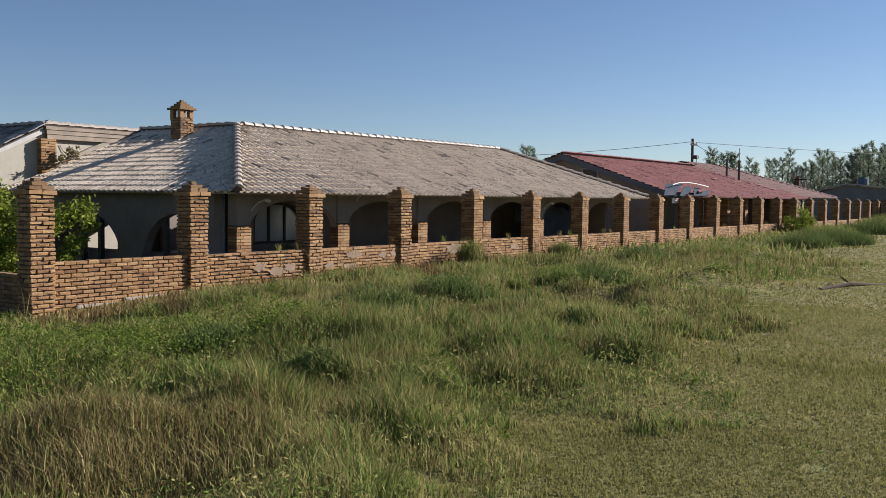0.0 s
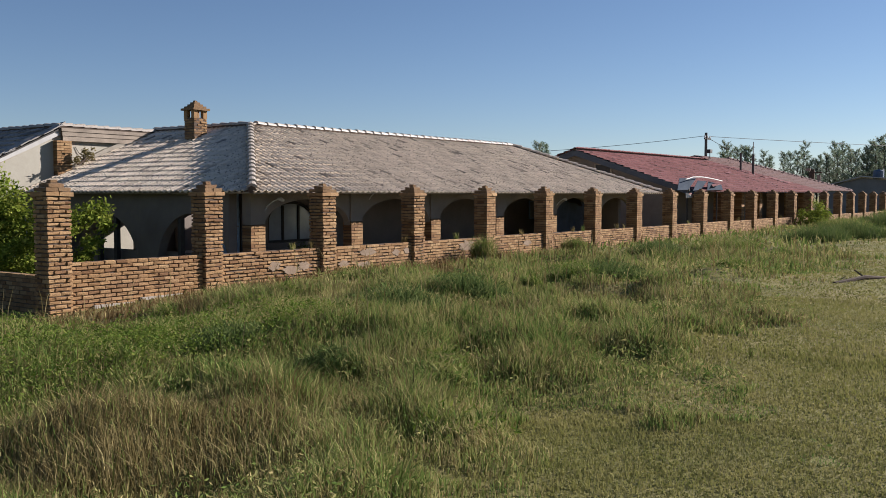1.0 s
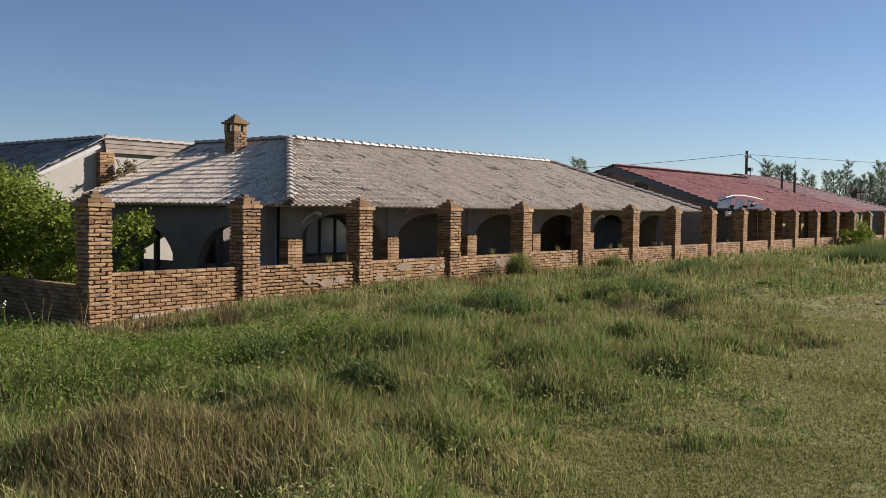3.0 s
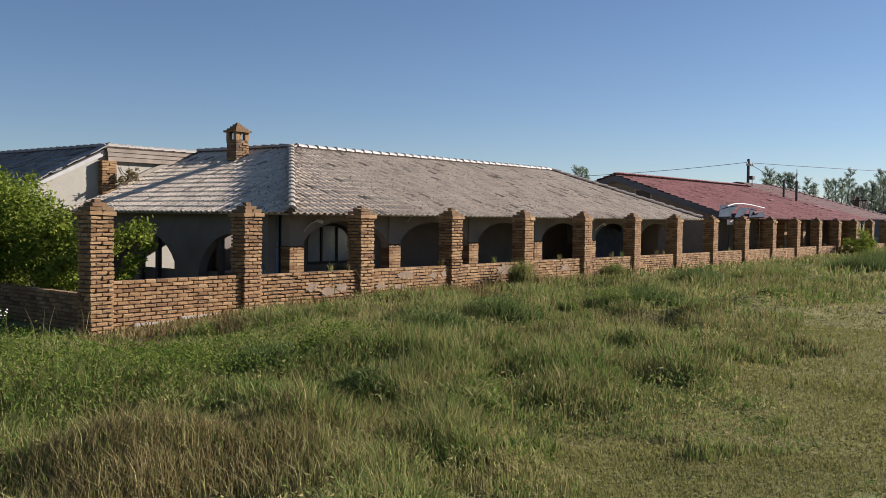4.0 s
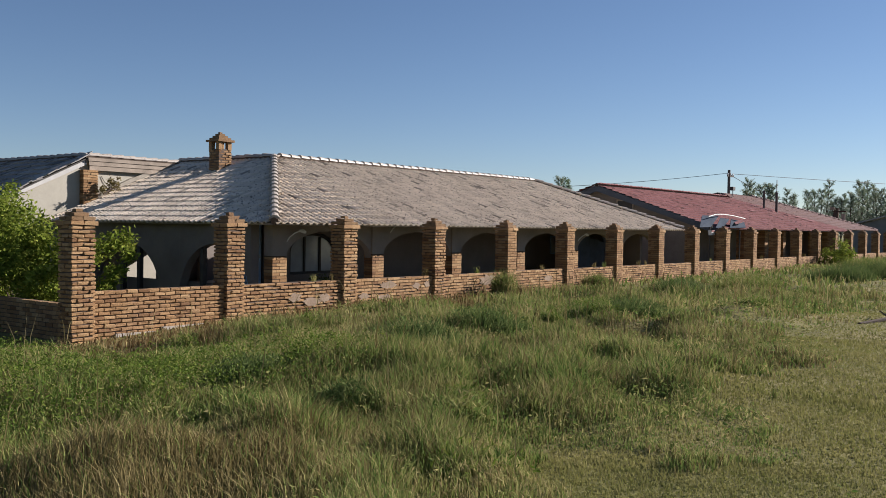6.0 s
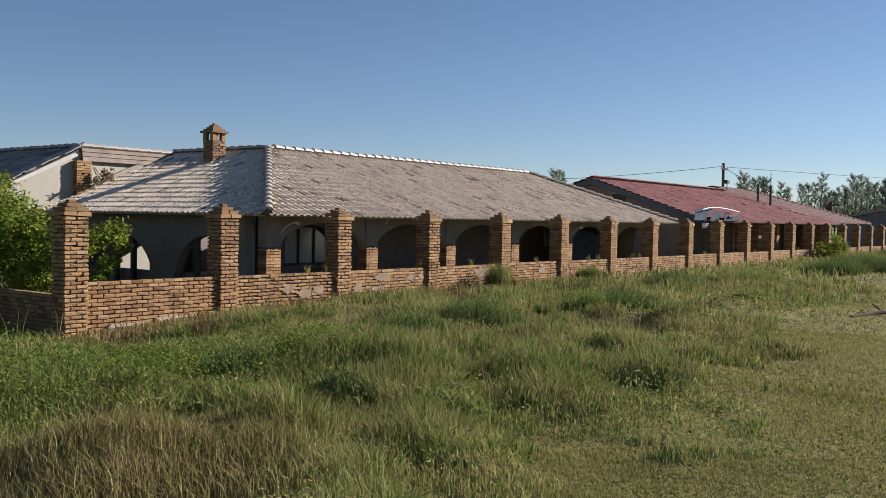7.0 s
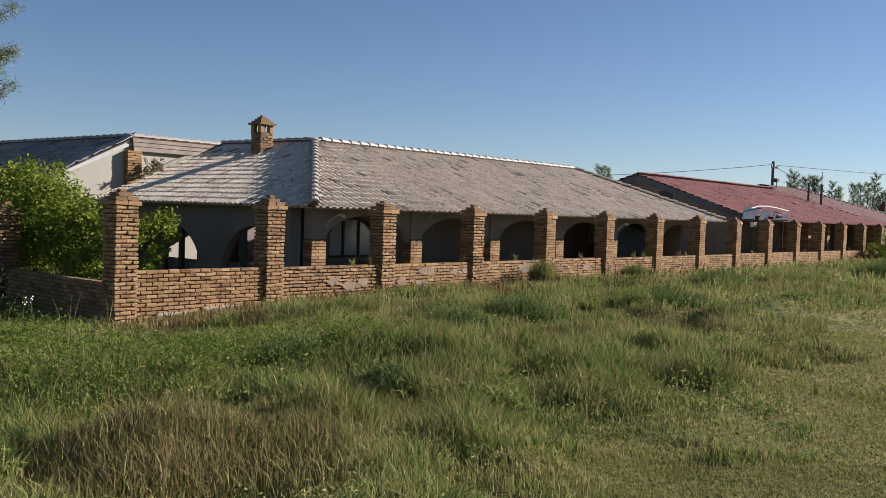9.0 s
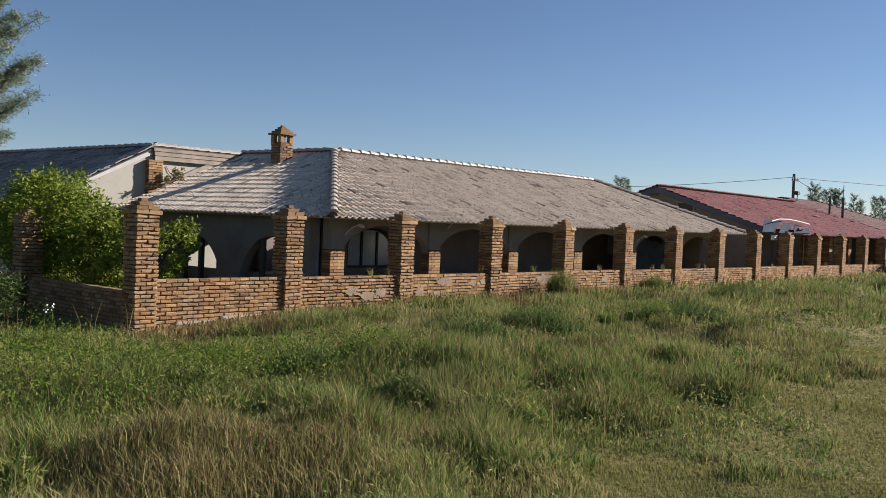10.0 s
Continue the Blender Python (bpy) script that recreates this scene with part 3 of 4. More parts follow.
part("door_frame", MB().box(7.5, 7.58, RY - .03, RY + .2, FLOOR, 2.2).box(8.38, 8.46, RY - .03, RY + .2, FLOOR, 2.2).box(7.5, 8.46, RY - .03, RY + .2, 2.202, 2.28), M["frame"], dr)
leaf_ = part("door_leaf", MB().box(7.59, 8.37, RY + .02, RY + .07, FLOOR + .02, 2.19), M["door_blue"], dr)
part("handle", MB().box(8.24, 8.32, RY - .02, RY + .018, 1.25, 1.29), M["metal"], leaf_)

# curved lamp brackets on the columns
for (x, z) in ((6.40, 1.75), (10.13, 1.98), (20.24, 1.71)):
    lp = base("bracket_lamp", x, AY + .05, z, "small white lamp on a curved bracket at the arch", "lamp", "bracket lamps")
    arm_ = part("arm", MB().tube([(x, AY + .08, z), (x + .05, AY + .02, z + .12), (x + .16, AY - .04, z + .22), (x + .30, AY - .07, z + .27)], .016, 6), M["white"], lp)
    part("shade", MB().tube([(x + .28, AY - .07, z + .28), (x + .38, AY - .08, z + .27), (x + .46, AY - .09, z + .24)], [.025, .05, .035], 8), M["white"], arm_)

# ---- chimney ----
ch = base("chimney", 9.0, 7.45, 3.5, "brick chimney with open vents and stepped cap on the tiled roof", "chimney")
cx, cy, cw = 9.02, 7.34, .47
part("mortar", MB().box(cx - cw / 2 + .014, cx + cw / 2 - .014, cy - cw / 2 + .014, cy + cw / 2 - .014, 3.2, 4.38), M["mortar"], ch)
for i in range(16):
    z = 4.36 - (i + .5) * COURSE
    for q in ((-1, 0), (0, 0)) if i % 2 else ((-1, 1), (0, 1)):
        for sgn in (-1, 1):
            if q[1] == 0:
                bx, by, tt = cx + (q[0] + .5) * (cw / 2), cy + sgn * (cw / 2 - BW / 2), False
            else:
                bx, by, tt = cx + sgn * (cw / 2 - BW / 2), cy + (q[0] + .5) * (cw / 2), True
            put_brick(ch, bx, by, z, tt)
    for sgn in (-1, 1):
        if i % 2:
            put_brick(ch, cx + sgn * (cw / 2 - BW / 2), cy, z, True)
        else:
            put_brick(ch, cx, cy + sgn * (cw / 2 - BW / 2), z, False)
for a in (-1, 1):
    for b in (-1, 1):
        part("vent_post", MB().box(cx + a * .17 - .065, cx + a * .17 + .065, cy + b * .17 - .065, cy + b * .17 + .065, 4.36, 4.598, .004), M["brickwork"], ch)
part("vent_post", MB().box(cx - .05, cx + .05, cy - .05, cy + .05, 4.36, 4.598), M["mortar"], ch)
for w_, a, b in ((.60, 4.60, 4.66), (.45, 4.663, 4.72), (.32, 4.723, 4.78), (.20, 4.783, 4.84), (.09, 4.843, 4.89)):
    part("cap_course", MB().box(cx - w_ / 2, cx - .003, cy - w_ / 2, cy + w_ / 2, a, b, .006).box(cx + .003, cx + w_ / 2, cy - w_ / 2, cy + w_ / 2, a, b, .006), M["capwork"], ch)

# ---- cream wing with the dark roof ----
PKX, PKZ = 6.5, 4.11
wing = base("wall_gable", 6, GY, 0, "cream plastered wall with stained patches under a tiled roof", "wall", kind="structure")
part("plaster", MB().prism([(2.7, -.3), (13.0, -.3), (13.0, 3.6), (9.9, 3.94), (PKX, 3.97), (2.7, 2.0)], "y", GY, GY + .25), M["cream"], wing)
part("plaster", MB().box(2.7, 2.95, GY + .25, 22, -.3, 2.1), M["cream"], wing)
wroof = base("dark_roof", PKX, GY, PKZ, "dark mossy tiled roof with a ragged verge", "roof", kind="structure")
roof_slope(wroof, [(2.1, 22, 1.93), (2.1, GY - .12, 1.93), (PKX, GY - .12, PKZ), (PKX, 22, PKZ)], (0, -1, 0), M["tile_dark"], wobble=.018, deck_mat="frame", roll=.3, w=.30, g=.33, lip=.04)
roof_slope(wroof, [(12.5, GY + .3, 2.3), (12.5, 22, 2.3), (PKX, 22, PKZ - .03), (PKX, GY + .3, PKZ - .03)], (0, 1, 0), M["tile_dark"], deck_mat="frame", roll=.3, w=.30, g=.33, lip=.04)
ridge_tiles(wroof, (PKX, GY - .1, PKZ + .04), (PKX, 22, PKZ + .04), M["tile_dark"])
ridge_tiles(wroof, (PKX - .1, GY - .04, PKZ + .04), (9.85, GY - .04, PKZ + .02), M["ridge"])
# verge board along the rake, and weathered fascia planks
part("verge_board", MB().prism([(2.3, 1.83), (PKX, PKZ - .19), (PKX, PKZ - .07), (2.3, 1.98)], "y", GY - .05, GY - .004), M["timber"], wroof)
zf = PKZ - .04
for i, hgt in enumerate((.10, .12, .13)):
    part("fascia_plank", MB().box(PKX - .05 + i * .03, 9.75 - i * .32, GY - .16 + i * .02, GY - .12 + i * .02, zf - hgt, zf, .006), M["timber"], wroof)
    zf -= hgt + .006
part("ridge_core", MB().box(PKX - .1, 9.9, GY - .09, GY + .12, PKZ - .2, PKZ + .05), M["timber"], wroof)
slope_ = (PKZ - 1.93) / (PKX - 2.1)
part("verge_strip", MB().prism([(4.2, 1.93 + 2.1 * slope_ - .16), (PKX - .05, PKZ - .24), (PKX - .05, PKZ - .10), (4.2, 1.93 + 2.1 * slope_ - .04)], "y", GY - .075, GY - .052), M["white_wash"], wroof, "pale whitewashed verge strip")
for i in range(30):
    t = (i + random.uniform(-.3, .3)) / 30
    x, z = 2.15 + (PKX - 2.2) * t, 1.95 + (PKZ - 1.95) * t
    over = random.choice((.02, .05, .09, .16))
    q = pose(x, GY - .12, z + .045, random.uniform(-4, 4), -math.degrees(math.atan(slope_)) + random.uniform(-5, 5), random.uniform(-5, 5))
    part("verge_tile", MB().box(-.02, .30, -over, .26, -.012, .014, .006, q), M["tile_dark"], wroof)
ws = (ZR - ZE) / (R0[0] - E1[0])
part("flashing", MB().prism([(6.75, ZE + (6.75 - E1[0]) * ws + .02), (R0[0] - .1, ZR + .02), (R0[0] - .1, ZR + .10), (7.9, ZE + (7.9 - E1[0]) * ws + .20), (6.75, ZE + (6.75 - E1[0]) * ws + .12)], "y", GY - .10, GY - .002), M["fillet"], wing, "stained mortar fillet along the tiles")
wr = [(6.95, GY - .02, 3.55), (7.05, GY - .03, 3.38), (7.25, GY - .03, 3.2), (7.5, GY - .03, 3.1), (7.7, GY - .03, 3.2)]
tagged(part("wall_wire", MB().tube(wr, .009, 5), M["wire"]), "thin black wire hanging loose on the cream wall", "wire")
gp = base("gable_pillar", 6.45, GY - .1, 0, "square brick pillar standing against the cream wall", "pillar")
part("mortar", MB().box(6.28, 6.70, GY - .19, GY - .004, -.2, 3.66), M["mortar"], gp)
b_ = MB()
for i in range(50):
    z = 3.71 - (i + .5) * COURSE
    cut = 6.25 + .48 * (.5 if i % 2 else .27)
    for a, c in ((6.25, cut), (cut, 6.73)):
        b_.box(a + .005, c - .005, GY - .22 + random.uniform(-.008, .008), GY - .006, z - BH / 2, z + BH / 2, .004)
tagged(part("brickwork", b_, M["brickwork"], gp), kind="stuff")

# ---- house with the red roof ----
RX, RE, RR, RZE, RZR = 31.0, .60, 6.5, 2.30, 4.30
rr = base("red_roof", RX, RR, RZE, "red tiled roof with broken tiles along a seam", "roof", kind="structure")
roof_slope(rr, [(RX - .35, RE, RZE), (53.0, RE, RZE), (47.2, RR, RZR), (RX - .35, RR, RZR)], (1, 0, 0), M["tile_red"], deck_mat="slate", roll=.3, w=.30, g=.36, lip=.055)
roof_slope(rr, [(53.0, 12.8, RZE), (RX - .35, 12.8, RZE), (RX - .35, RR, RZR), (47.2, RR, RZR)], (-1, 0, 0), M["tile_red"], deck_mat="slate", roll=.3, w=.30, g=.36, lip=.055)
ridge_tiles(rr, (RX - .35, RR, RZR + .05), (47.2, RR, RZR + .05), M["tile_red"])
for (x, y) in ((46.9, 4.6), (47.2, 3.98), (47.3, 3.66), (48.2, 3.04), (49.1, 2.7), (49.2, 2.38), (49.3, 1.95), (43.0, 3.4)):
    q = pose(x, y, RZE + (y - RE) * (RZR - RZE) / (RR - RE) + .07, 12 + random.uniform(-4, 4), random.uniform(-3, 3), random.uniform(-6, 6))
    part("slipped_tile", MB().box(0, .75, 0, .30, 0, .03, .01, q), M["tile_red"], rr)
    # Dark strip in place of the shadow below the slipped tile.
    q = pose(x, y, RZE + (y - RE) * (RZR - RZE) / (RR - RE) + .03, 19, 0, 0)
    part("gap_batten", MB().box(.03, .72, -.03, .06, 0, .03, .01, q), M["frame"], rr, "dark strip standing in for the shaded gap under a slipped tile")
pr = base("faded_roof", 52, 8, RZE, "faded pink-grey tiled hip roof", "roof", kind="structure")
roof_slope(pr, [(45.0, 1.0, 2.42), (64.0, 1.6, 2.42), (54.8, 7.6, 4.62), (48.6, 7.6, 4.62)], (1, 0.0316, 0), M["tile_pink"], deck_mat="slate", roll=.3, w=.30, g=.36, lip=.055)
roof_slope(pr, [(64.0, 1.6, 2.42), (64, 13.6, 2.42), (54.8, 7.6, 4.62)], (0, 1, 0), M["tile_pink"], deck_mat="slate", roll=.3, w=.30, g=.36, lip=.055)
roof_slope(pr, [(64.0, 13.6, 2.42), (45, 13.6, 2.42), (48.6, 7.6, 4.62), (54.8, 7.6, 4.62)], (-1, 0, 0), M["tile_pink"], deck_mat="slate", roll=.3, w=.30, g=.36, lip=.055)
ridge_tiles(pr, (64.0, 1.6, 2.46), (54.8, 7.6, 4.66), M["tile_pink"])
rw = base("wall_red_house", RX, RR, 0, "brown brick gable wall with slate blue bargeboards", "wall", kind="structure")
part("gable", MB().prism([(1.9, .2), (11.5, .2), (11.5, 2.65), (RR, RZR - .10), (1.9, 2.65)], "x", RX + .1, RX + .32), M["plaster_dark"], rw)
for sgn in (-1, 1):
    e0 = RR + sgn * 6.1
    part("bargeboard", MB().prism([(RR, RZR - .30), (e0, RZE - .30), (e0, RZE - .04), (RR, RZR - .04)], "x", RX - .34, RX - .28), M["slate"], rw)
    part("soffit", MB().prism([(RR, RZR - .10), (e0, RZE - .10), (e0, RZE - .07), (RR, RZR - .07)], "x", RX - .28, RX + .1), M["slate"], rw)
for y0 in (5.2, 7.4):
    gw = base("gable_window", RX, y0, 3.1, "small dark window in the gable wall", "window", "gable windows", "structure")
    part("window_frame", MB().box(RX + .03, RX + .097, y0 - .45, y0 + .45, 3.05, 3.12).box(RX + .03, RX + .097, y0 - .45, y0 - .38, 3.12, 3.55).box(RX + .03, RX + .097, y0 + .38, y0 + .45, 3.12, 3.55).box(RX + .03, RX + .097, y0 - .45, y0 + .45, 3.55, 3.62), M["timber"], gw)
    part("pane", MB().box(RX + .06, RX + .09, y0 - .38, y0 + .38, 3.12, 3.55), M["frame"], gw)
part("rear", MB().box(RX + .32, 52, 4.0, 4.2, .2, 3.2), M["plaster"], rw)
part("end", MB().box(51.8, 52, 1.2, 12, .2, 2.35), M["plaster"], rw)
tagged(part("floor_red_house", MB().box(RX + .1, 52, .9, 12, -.1, .36), M["floor"]), "dusty cement floor of the second verandah", "floor", kind="structure")
for x in (33.2, 36.0, 38.9, 41.8, 44.7, 47.6, 50.5):
    brick_column(x, 1.25, .42, .42, .36, 2.35, "pale brick column under the red roof", "columns of the red house")
wf = base("window_white", 43.3, 3.98, 1.0, "tall white-framed window in the dark verandah wall", "window", kind="structure")
part("window_frame", MB().box(43.0, 43.1, 3.9, 3.99, .8, 2.1).box(43.9, 44.0, 3.9, 3.99, .8, 2.1).box(43.1, 43.9, 3.9, 3.99, 2.0, 2.1).box(43.1, 43.9, 3.9, 3.99, .8, .9).box(43.46, 43.54, 3.9, 3.99, .9, 2.0), M["white"], wf)
part("pane", MB().box(43.1, 43.46, 3.93, 3.96, .9, 2.0).box(43.54, 43.9, 3.93, 3.96, .9, 2.0), M["pane"], wf)
# collapsed awning at the corner of the red roof
aw = base("collapsed_awning", 31.5, .7, 2.2, "collapsed slate blue metal awning with a bent white edge", "awning")


def sheet(p, q, r, s, name, mat, th=.02):
    a, b, c, d = map(Vector, (p, q, r, s))
    nn = (b - a).cross(d - a).normalized() * th
    m_ = MB().add([a, b, c, d, a + nn, b + nn, c + nn, d + nn], [(0, 3, 2, 1), (4, 5, 6, 7), (0, 1, 5, 4), (1, 2, 6, 5), (2, 3, 7, 6), (3, 0, 4, 7)])
    return part(name, m_, mat, aw)


sheet((28.7, .55, 2.32), (29.9, .55, 2.34), (31.3, .75, 2.86), (29.9, .95, 2.84), "sheet", M["matte"])
sheet((30.3, .5, 2.3), (31.2, .5, 2.34), (32.6, .75, 2.74), (31.5, .75, 2.76), "sheet", M["matte"])
sheet((32.0, .5, 2.32), (34.0, .5, 2.36), (34.6, .8, 2.62), (32.9, .8, 2.74), "sheet", M["matte"])
sheet((32.6, .45, 2.50), (33.6, .45, 2.62), (34.5, .8, 2.72), (33.3, .8, 2.62), "sheet", M["tile_red"])
part("bent_edge", MB().tube([(29.8, .6, 2.80), (30.6, .6, 2.91), (31.6, .6, 2.93), (32.8, .6, 2.88), (34.2, .6, 2.78)], .022, 6), M["white"], aw)
part("prop", MB().tube([(30.2, .7, .3), (30.2, .7, 2.4)], .035, 8), M["frame"], aw)
part("prop", MB().tube([(33.8, .7, .3), (33.8, .7, 2.4)], .035, 8), M["frame"], aw)
bx_ = base("meter_box", 30.4, .7, 1.95, "small white and red box hung under the awning", "box")
box_ = part("box", MB().box(30.15, 30.55, .6, .75, 2.0, 2.22, .004), M["white"], bx_)
part("red_band", MB().box(30.15, 30.55, .59, .598, 2.15, 2.21), M["tile_red"], box_, "red band")
part("bracket", MB().box(30.32, 30.38, .66, .70, 2.22, 2.45), M["frame"], bx_)
# pipes and a small board on the roof
for (x, y, z0, z1, r_) in ((47.7, 4.33, 3.4, 4.7, .065), (48.05, 3.69, 3.2, 4.6, .075)):
    vp = base("vent_pipe", x, y, z0, "dark metal flue pipe standing on the red roof", "pipe", "pipes on the roof")
    pipe_ = part("pipe", MB().tube([(x, y, z0), (x, y, z1)], r_, 10), M["pole"], vp)
    part("collar", MB().tube([(x, y, z0 + .05), (x, y, z0 + .2)], r_ * 1.35, 10), M["metal"], pipe_, "metal collar")
an = base("antenna", 48.05, 3.69, 4.55, "thin metal mast on top of the flue pipe", "antenna")
part("mast", MB().tube([(48.05, 3.69, 4.5), (48.05, 3.69, 5.35)], .025, 6), M["metal"], an)
sb = base("roof_light", 49.1, 6.8, 4.3, "small floodlight box on a stand at the ridge", "lamp")
stand_ = part("stand", MB().tube([(49.1, 6.8, 4.2), (49.1, 6.8, 4.85)], .025, 6), M["frame"], sb)
part("brace", MB().tube([(48.8, 6.8, 4.3), (49.1, 6.8, 4.5), (49.4, 6.8, 4.28)], .025, 6), M["frame"], sb)
part("lamp_box", MB().box(48.93, 49.27, 6.7, 6.95, 4.8, 5.02, .01), M["frame"], stand_)

# ---- power pole and cables ----
UX, UY = 60.0, 11.2
up = base("power_pole", UX, UY, .4, "dark tarred timber power pole with small insulators", "pole")
part("pole", MB().tube([(UX, UY, .2), (UX, UY, 6.85)], [.125, .10], 10), M["pole"], up)
arm_ = part("crossarm", MB().box(UX - .3, UX + .9, UY - .05, UY + .05, 6.35, 6.45), M["pole"], up)
for dx in (-.25, .3, .8):
    part("insulator", MB().tube([(UX + dx, UY, 6.45), (UX + dx, UY, 6.52), (UX + dx, UY, 6.58), (UX + dx, UY, 6.64)], [.05, .07, .045, .03], 8), M["white"], arm_, "small white insulator")


def cable(a, b, sag, r=.017):
    a, b = Vector(a), Vector(b)
    pts = [a.lerp(b, i / 24) - Vector((0, 0, sag * 4 * (i / 24) * (1 - i / 24))) for i in range(25)]
    c = part("power_cable", MB().tube(pts, r, 5), M["wire"])
    return tagged(c, "thin black overhead cable strung from the pole", "cable", "cables")


cable((UX - .2, UY, 6.6), (40.0, 32.0, 4.9), .5)
cable((UX + .8, UY, 6.6), (150.0, -40, 8.2), 1.0, .018)
cable((UX + .3, UY, 6.5), (63.0, 8.0, 4.6), .15, .02)

# ---- far grey shed with a water tank ----
HX = 74.0
sh = base("grey_shed", HX, 3, .4, "low grey shed with a shallow sheet roof", "shed")
part("wall", MB().prism([(6.6, .2), (6.6, 2.65), (3.2, 3.55), (-6.5, 2.75), (-6.5, .2)], "x", HX + .4, HX + .6), M["shed"], sh)
part("wall", MB().box(HX + .6, HX + 14, 6.4, 6.6, .2, 2.65), M["shed"], sh)
part("wall", MB().box(HX + .6, HX + 14, -6.5, -6.3, .2, 2.65), M["shed"], sh)
for (y0, z0, y1, z1) in ((3.2, 3.72, 7.0, 2.72), (3.2, 3.72, -7.2, 2.84)):
    part("roof", MB().prism([(y0, z0), (y1, z1), (y1, z1 - .09), (y0, z0 - .09)], "x", HX, HX + 15), M["metal"], sh)
part("door", MB().box(HX + .34, HX + .397, -3.5, 1.8, .3, 2.3), M["frame"], sh)
wt = base("water_tank", HX + 1.6, 2.2, 3.55, "dark blue plastic water tank on the shed roof", "tank")
tank_ = part("tank", MB().tube([(HX + 1.6, 2.2, 3.5), (HX + 1.6, 2.2, 3.55), (HX + 1.6, 2.2, 4.12), (HX + 1.6, 2.2, 4.22)], [.40, .43, .44, .32], 18), M["blue"], wt)
part("lid", MB().tube([(HX + 1.6, 2.2, 4.22), (HX + 1.6, 2.2, 4.28)], .16, 12), M["blue"], tank_)
part("pipe", MB().tube([(HX + 1.0, 1.7, 3.5), (HX + 1.0, 1.7, 4.3)], .04, 6), M["white"], wt)
tp = base("sign_post", 62, 4.0, .4, "dark leaning stump with a pale board nailed on", "post")
part("post", MB().tube([(62, 4.0, .3), (62, 4.02, 2.6), (62.1, 3.95, 4.0)], [.28, .25, .18], 9), M["bark"], tp)
part("board", MB().box(61.7, 61.76, 3.25, 3.5, 3.1, 3.6, .03), M["timber"], tp)
part("arm", MB().box(61.76, 61.84, 3.2, 4.1, 3.7, 3.8), M["bark"], tp)
part("board", MB().box(61.7, 61.76, 3.95, 4.3, 3.9, 4.05, .05), M["timber"], tp)


# ---- plants ----
rs = np.random.RandomState(11)


def tri_mesh(name, verts, tris, material):
    me = bpy.data.meshes.new(name)
    verts, tris = np.asarray(verts, np.float32).reshape(-1, 3), np.asarray(tris, np.int32).reshape(-1, 3)
    me.vertices.add(len(verts))
    me.vertices.foreach_set("co", verts.ravel())
    me.loops.add(tris.size)
    me.loops.foreach_set("vertex_index", tris.ravel())
    me.polygons.add(len(tris))
    me.polygons.foreach_set("loop_start", np.arange(0, tris.size, 3, dtype=np.int32))
    me.update(calc_edges=True)
    me.materials.append(material)
    return me


def blades(x, y, z, h, w, lean):
    """Bent, tapering blades: five corners, three triangles each."""
    k = len(x)
    # blades of one tuft fall much the same way
    a, b = rs.rand(k) * math.tau, (vnoise(x, y, .45, 61) * 2.2 + rs.normal(size=k) * .24) * math.tau
    dx, dy = np.cos(a) * w / 2, np.sin(a) * w / 2
    lx, ly = np.cos(b) * lean * h, np.sin(b) * lean * h
    v = np.empty((k, 5, 3))
    v[:, 0] = np.stack([x - dx, y - dy, z - .02], -1)
    v[:, 1] = np.stack([x + dx, y + dy, z - .02], -1)
    v[:, 2] = np.stack([x - dx * .8 + lx * .35, y - dy * .8 + ly * .35, z + h * .6], -1)
    v[:, 3] = np.stack([x + dx * .8 + lx * .35, y + dy * .8 + ly * .35, z + h * .6], -1)
    v[:, 4] = np.stack([x + lx, y + ly, z + h * (1 - .25 * lean)], -1)
    o = (np.arange(k) * 5)[:, None, None]
    return v, np.array([[0, 1, 3], [0, 3, 2], [2, 3, 4]])[None] + o


def leaves(p, size, up=0.3, long_=2.0):
    """Pointed leaves at the places p: four corners, two triangles each."""
    k = len(p)
    d = rs.normal(size=(k, 3))
    d[:, 2] = d[:, 2] * .6 + up
    d /= np.linalg.norm(d, axis=1)[:, None]
    s = np.cross(d, rs.normal(size=(k, 3)))
    s /= np.linalg.norm(s, axis=1)[:, None]
    n_ = np.cross(d, s)
    size = np.broadcast_to(np.asarray(size, float), (k,))[:, None]
    v = np.stack([p, p + d * size * .5 + s * size / long_ * .5 + n_ * size * .08, p + d * size, p + d * size * .5 - s * size / long_ * .5 + n_ * size * .08], 1)
    o = (np.arange(k) * 4)[:, None, None]
    return v, np.array([[0, 1, 2], [0, 2, 3]])[None] + o


FX, FY = -8.7, -14.9      # the near corner of the field


def sector(n_, r0, r1, a0=-1, a1=76):
    r = np.sqrt(rs.rand(n_) * (r1 * r1 - r0 * r0) + r0 * r0)
    a = np.radians(a0 + rs.rand(n_) * (a1 - a0))
    return FX + r * np.cos(a), FY + r * np.sin(a), r


def tall_zone(x, y):
    """Above 0 in the long grass, below on the mown strip."""
    return y - (-11.75 + .17 * x + (vnoise(x, y, 2.0, 5) - .5) * 2.2 + (vnoise(x, y, .4, 6) - .5) * 1.4)


def weed_zone(x, y):
    return np.clip((-1.6 - x - .35 * (y + 4) + (vnoise(x, y, 1.6, 8) - .5) * 2.5) / 1.2, 0, 1) * np.clip((y + 8.6) / .8, 0, 1)


def foot_zone(x, y):
    """Above 0 in the brown grass along the foot of the wall."""
    edge = 1.4 + 1.5 * np.clip((7 - x) / 7, 0, 1) + (vnoise(x, y, 1.1, 23) - .5) * 1.8
    return np.clip((edge + y) / .5, 0, 1) * np.clip((x + 1.2) / .8, 0, 1) * np.clip((20 - x) / 8, .25, 1)


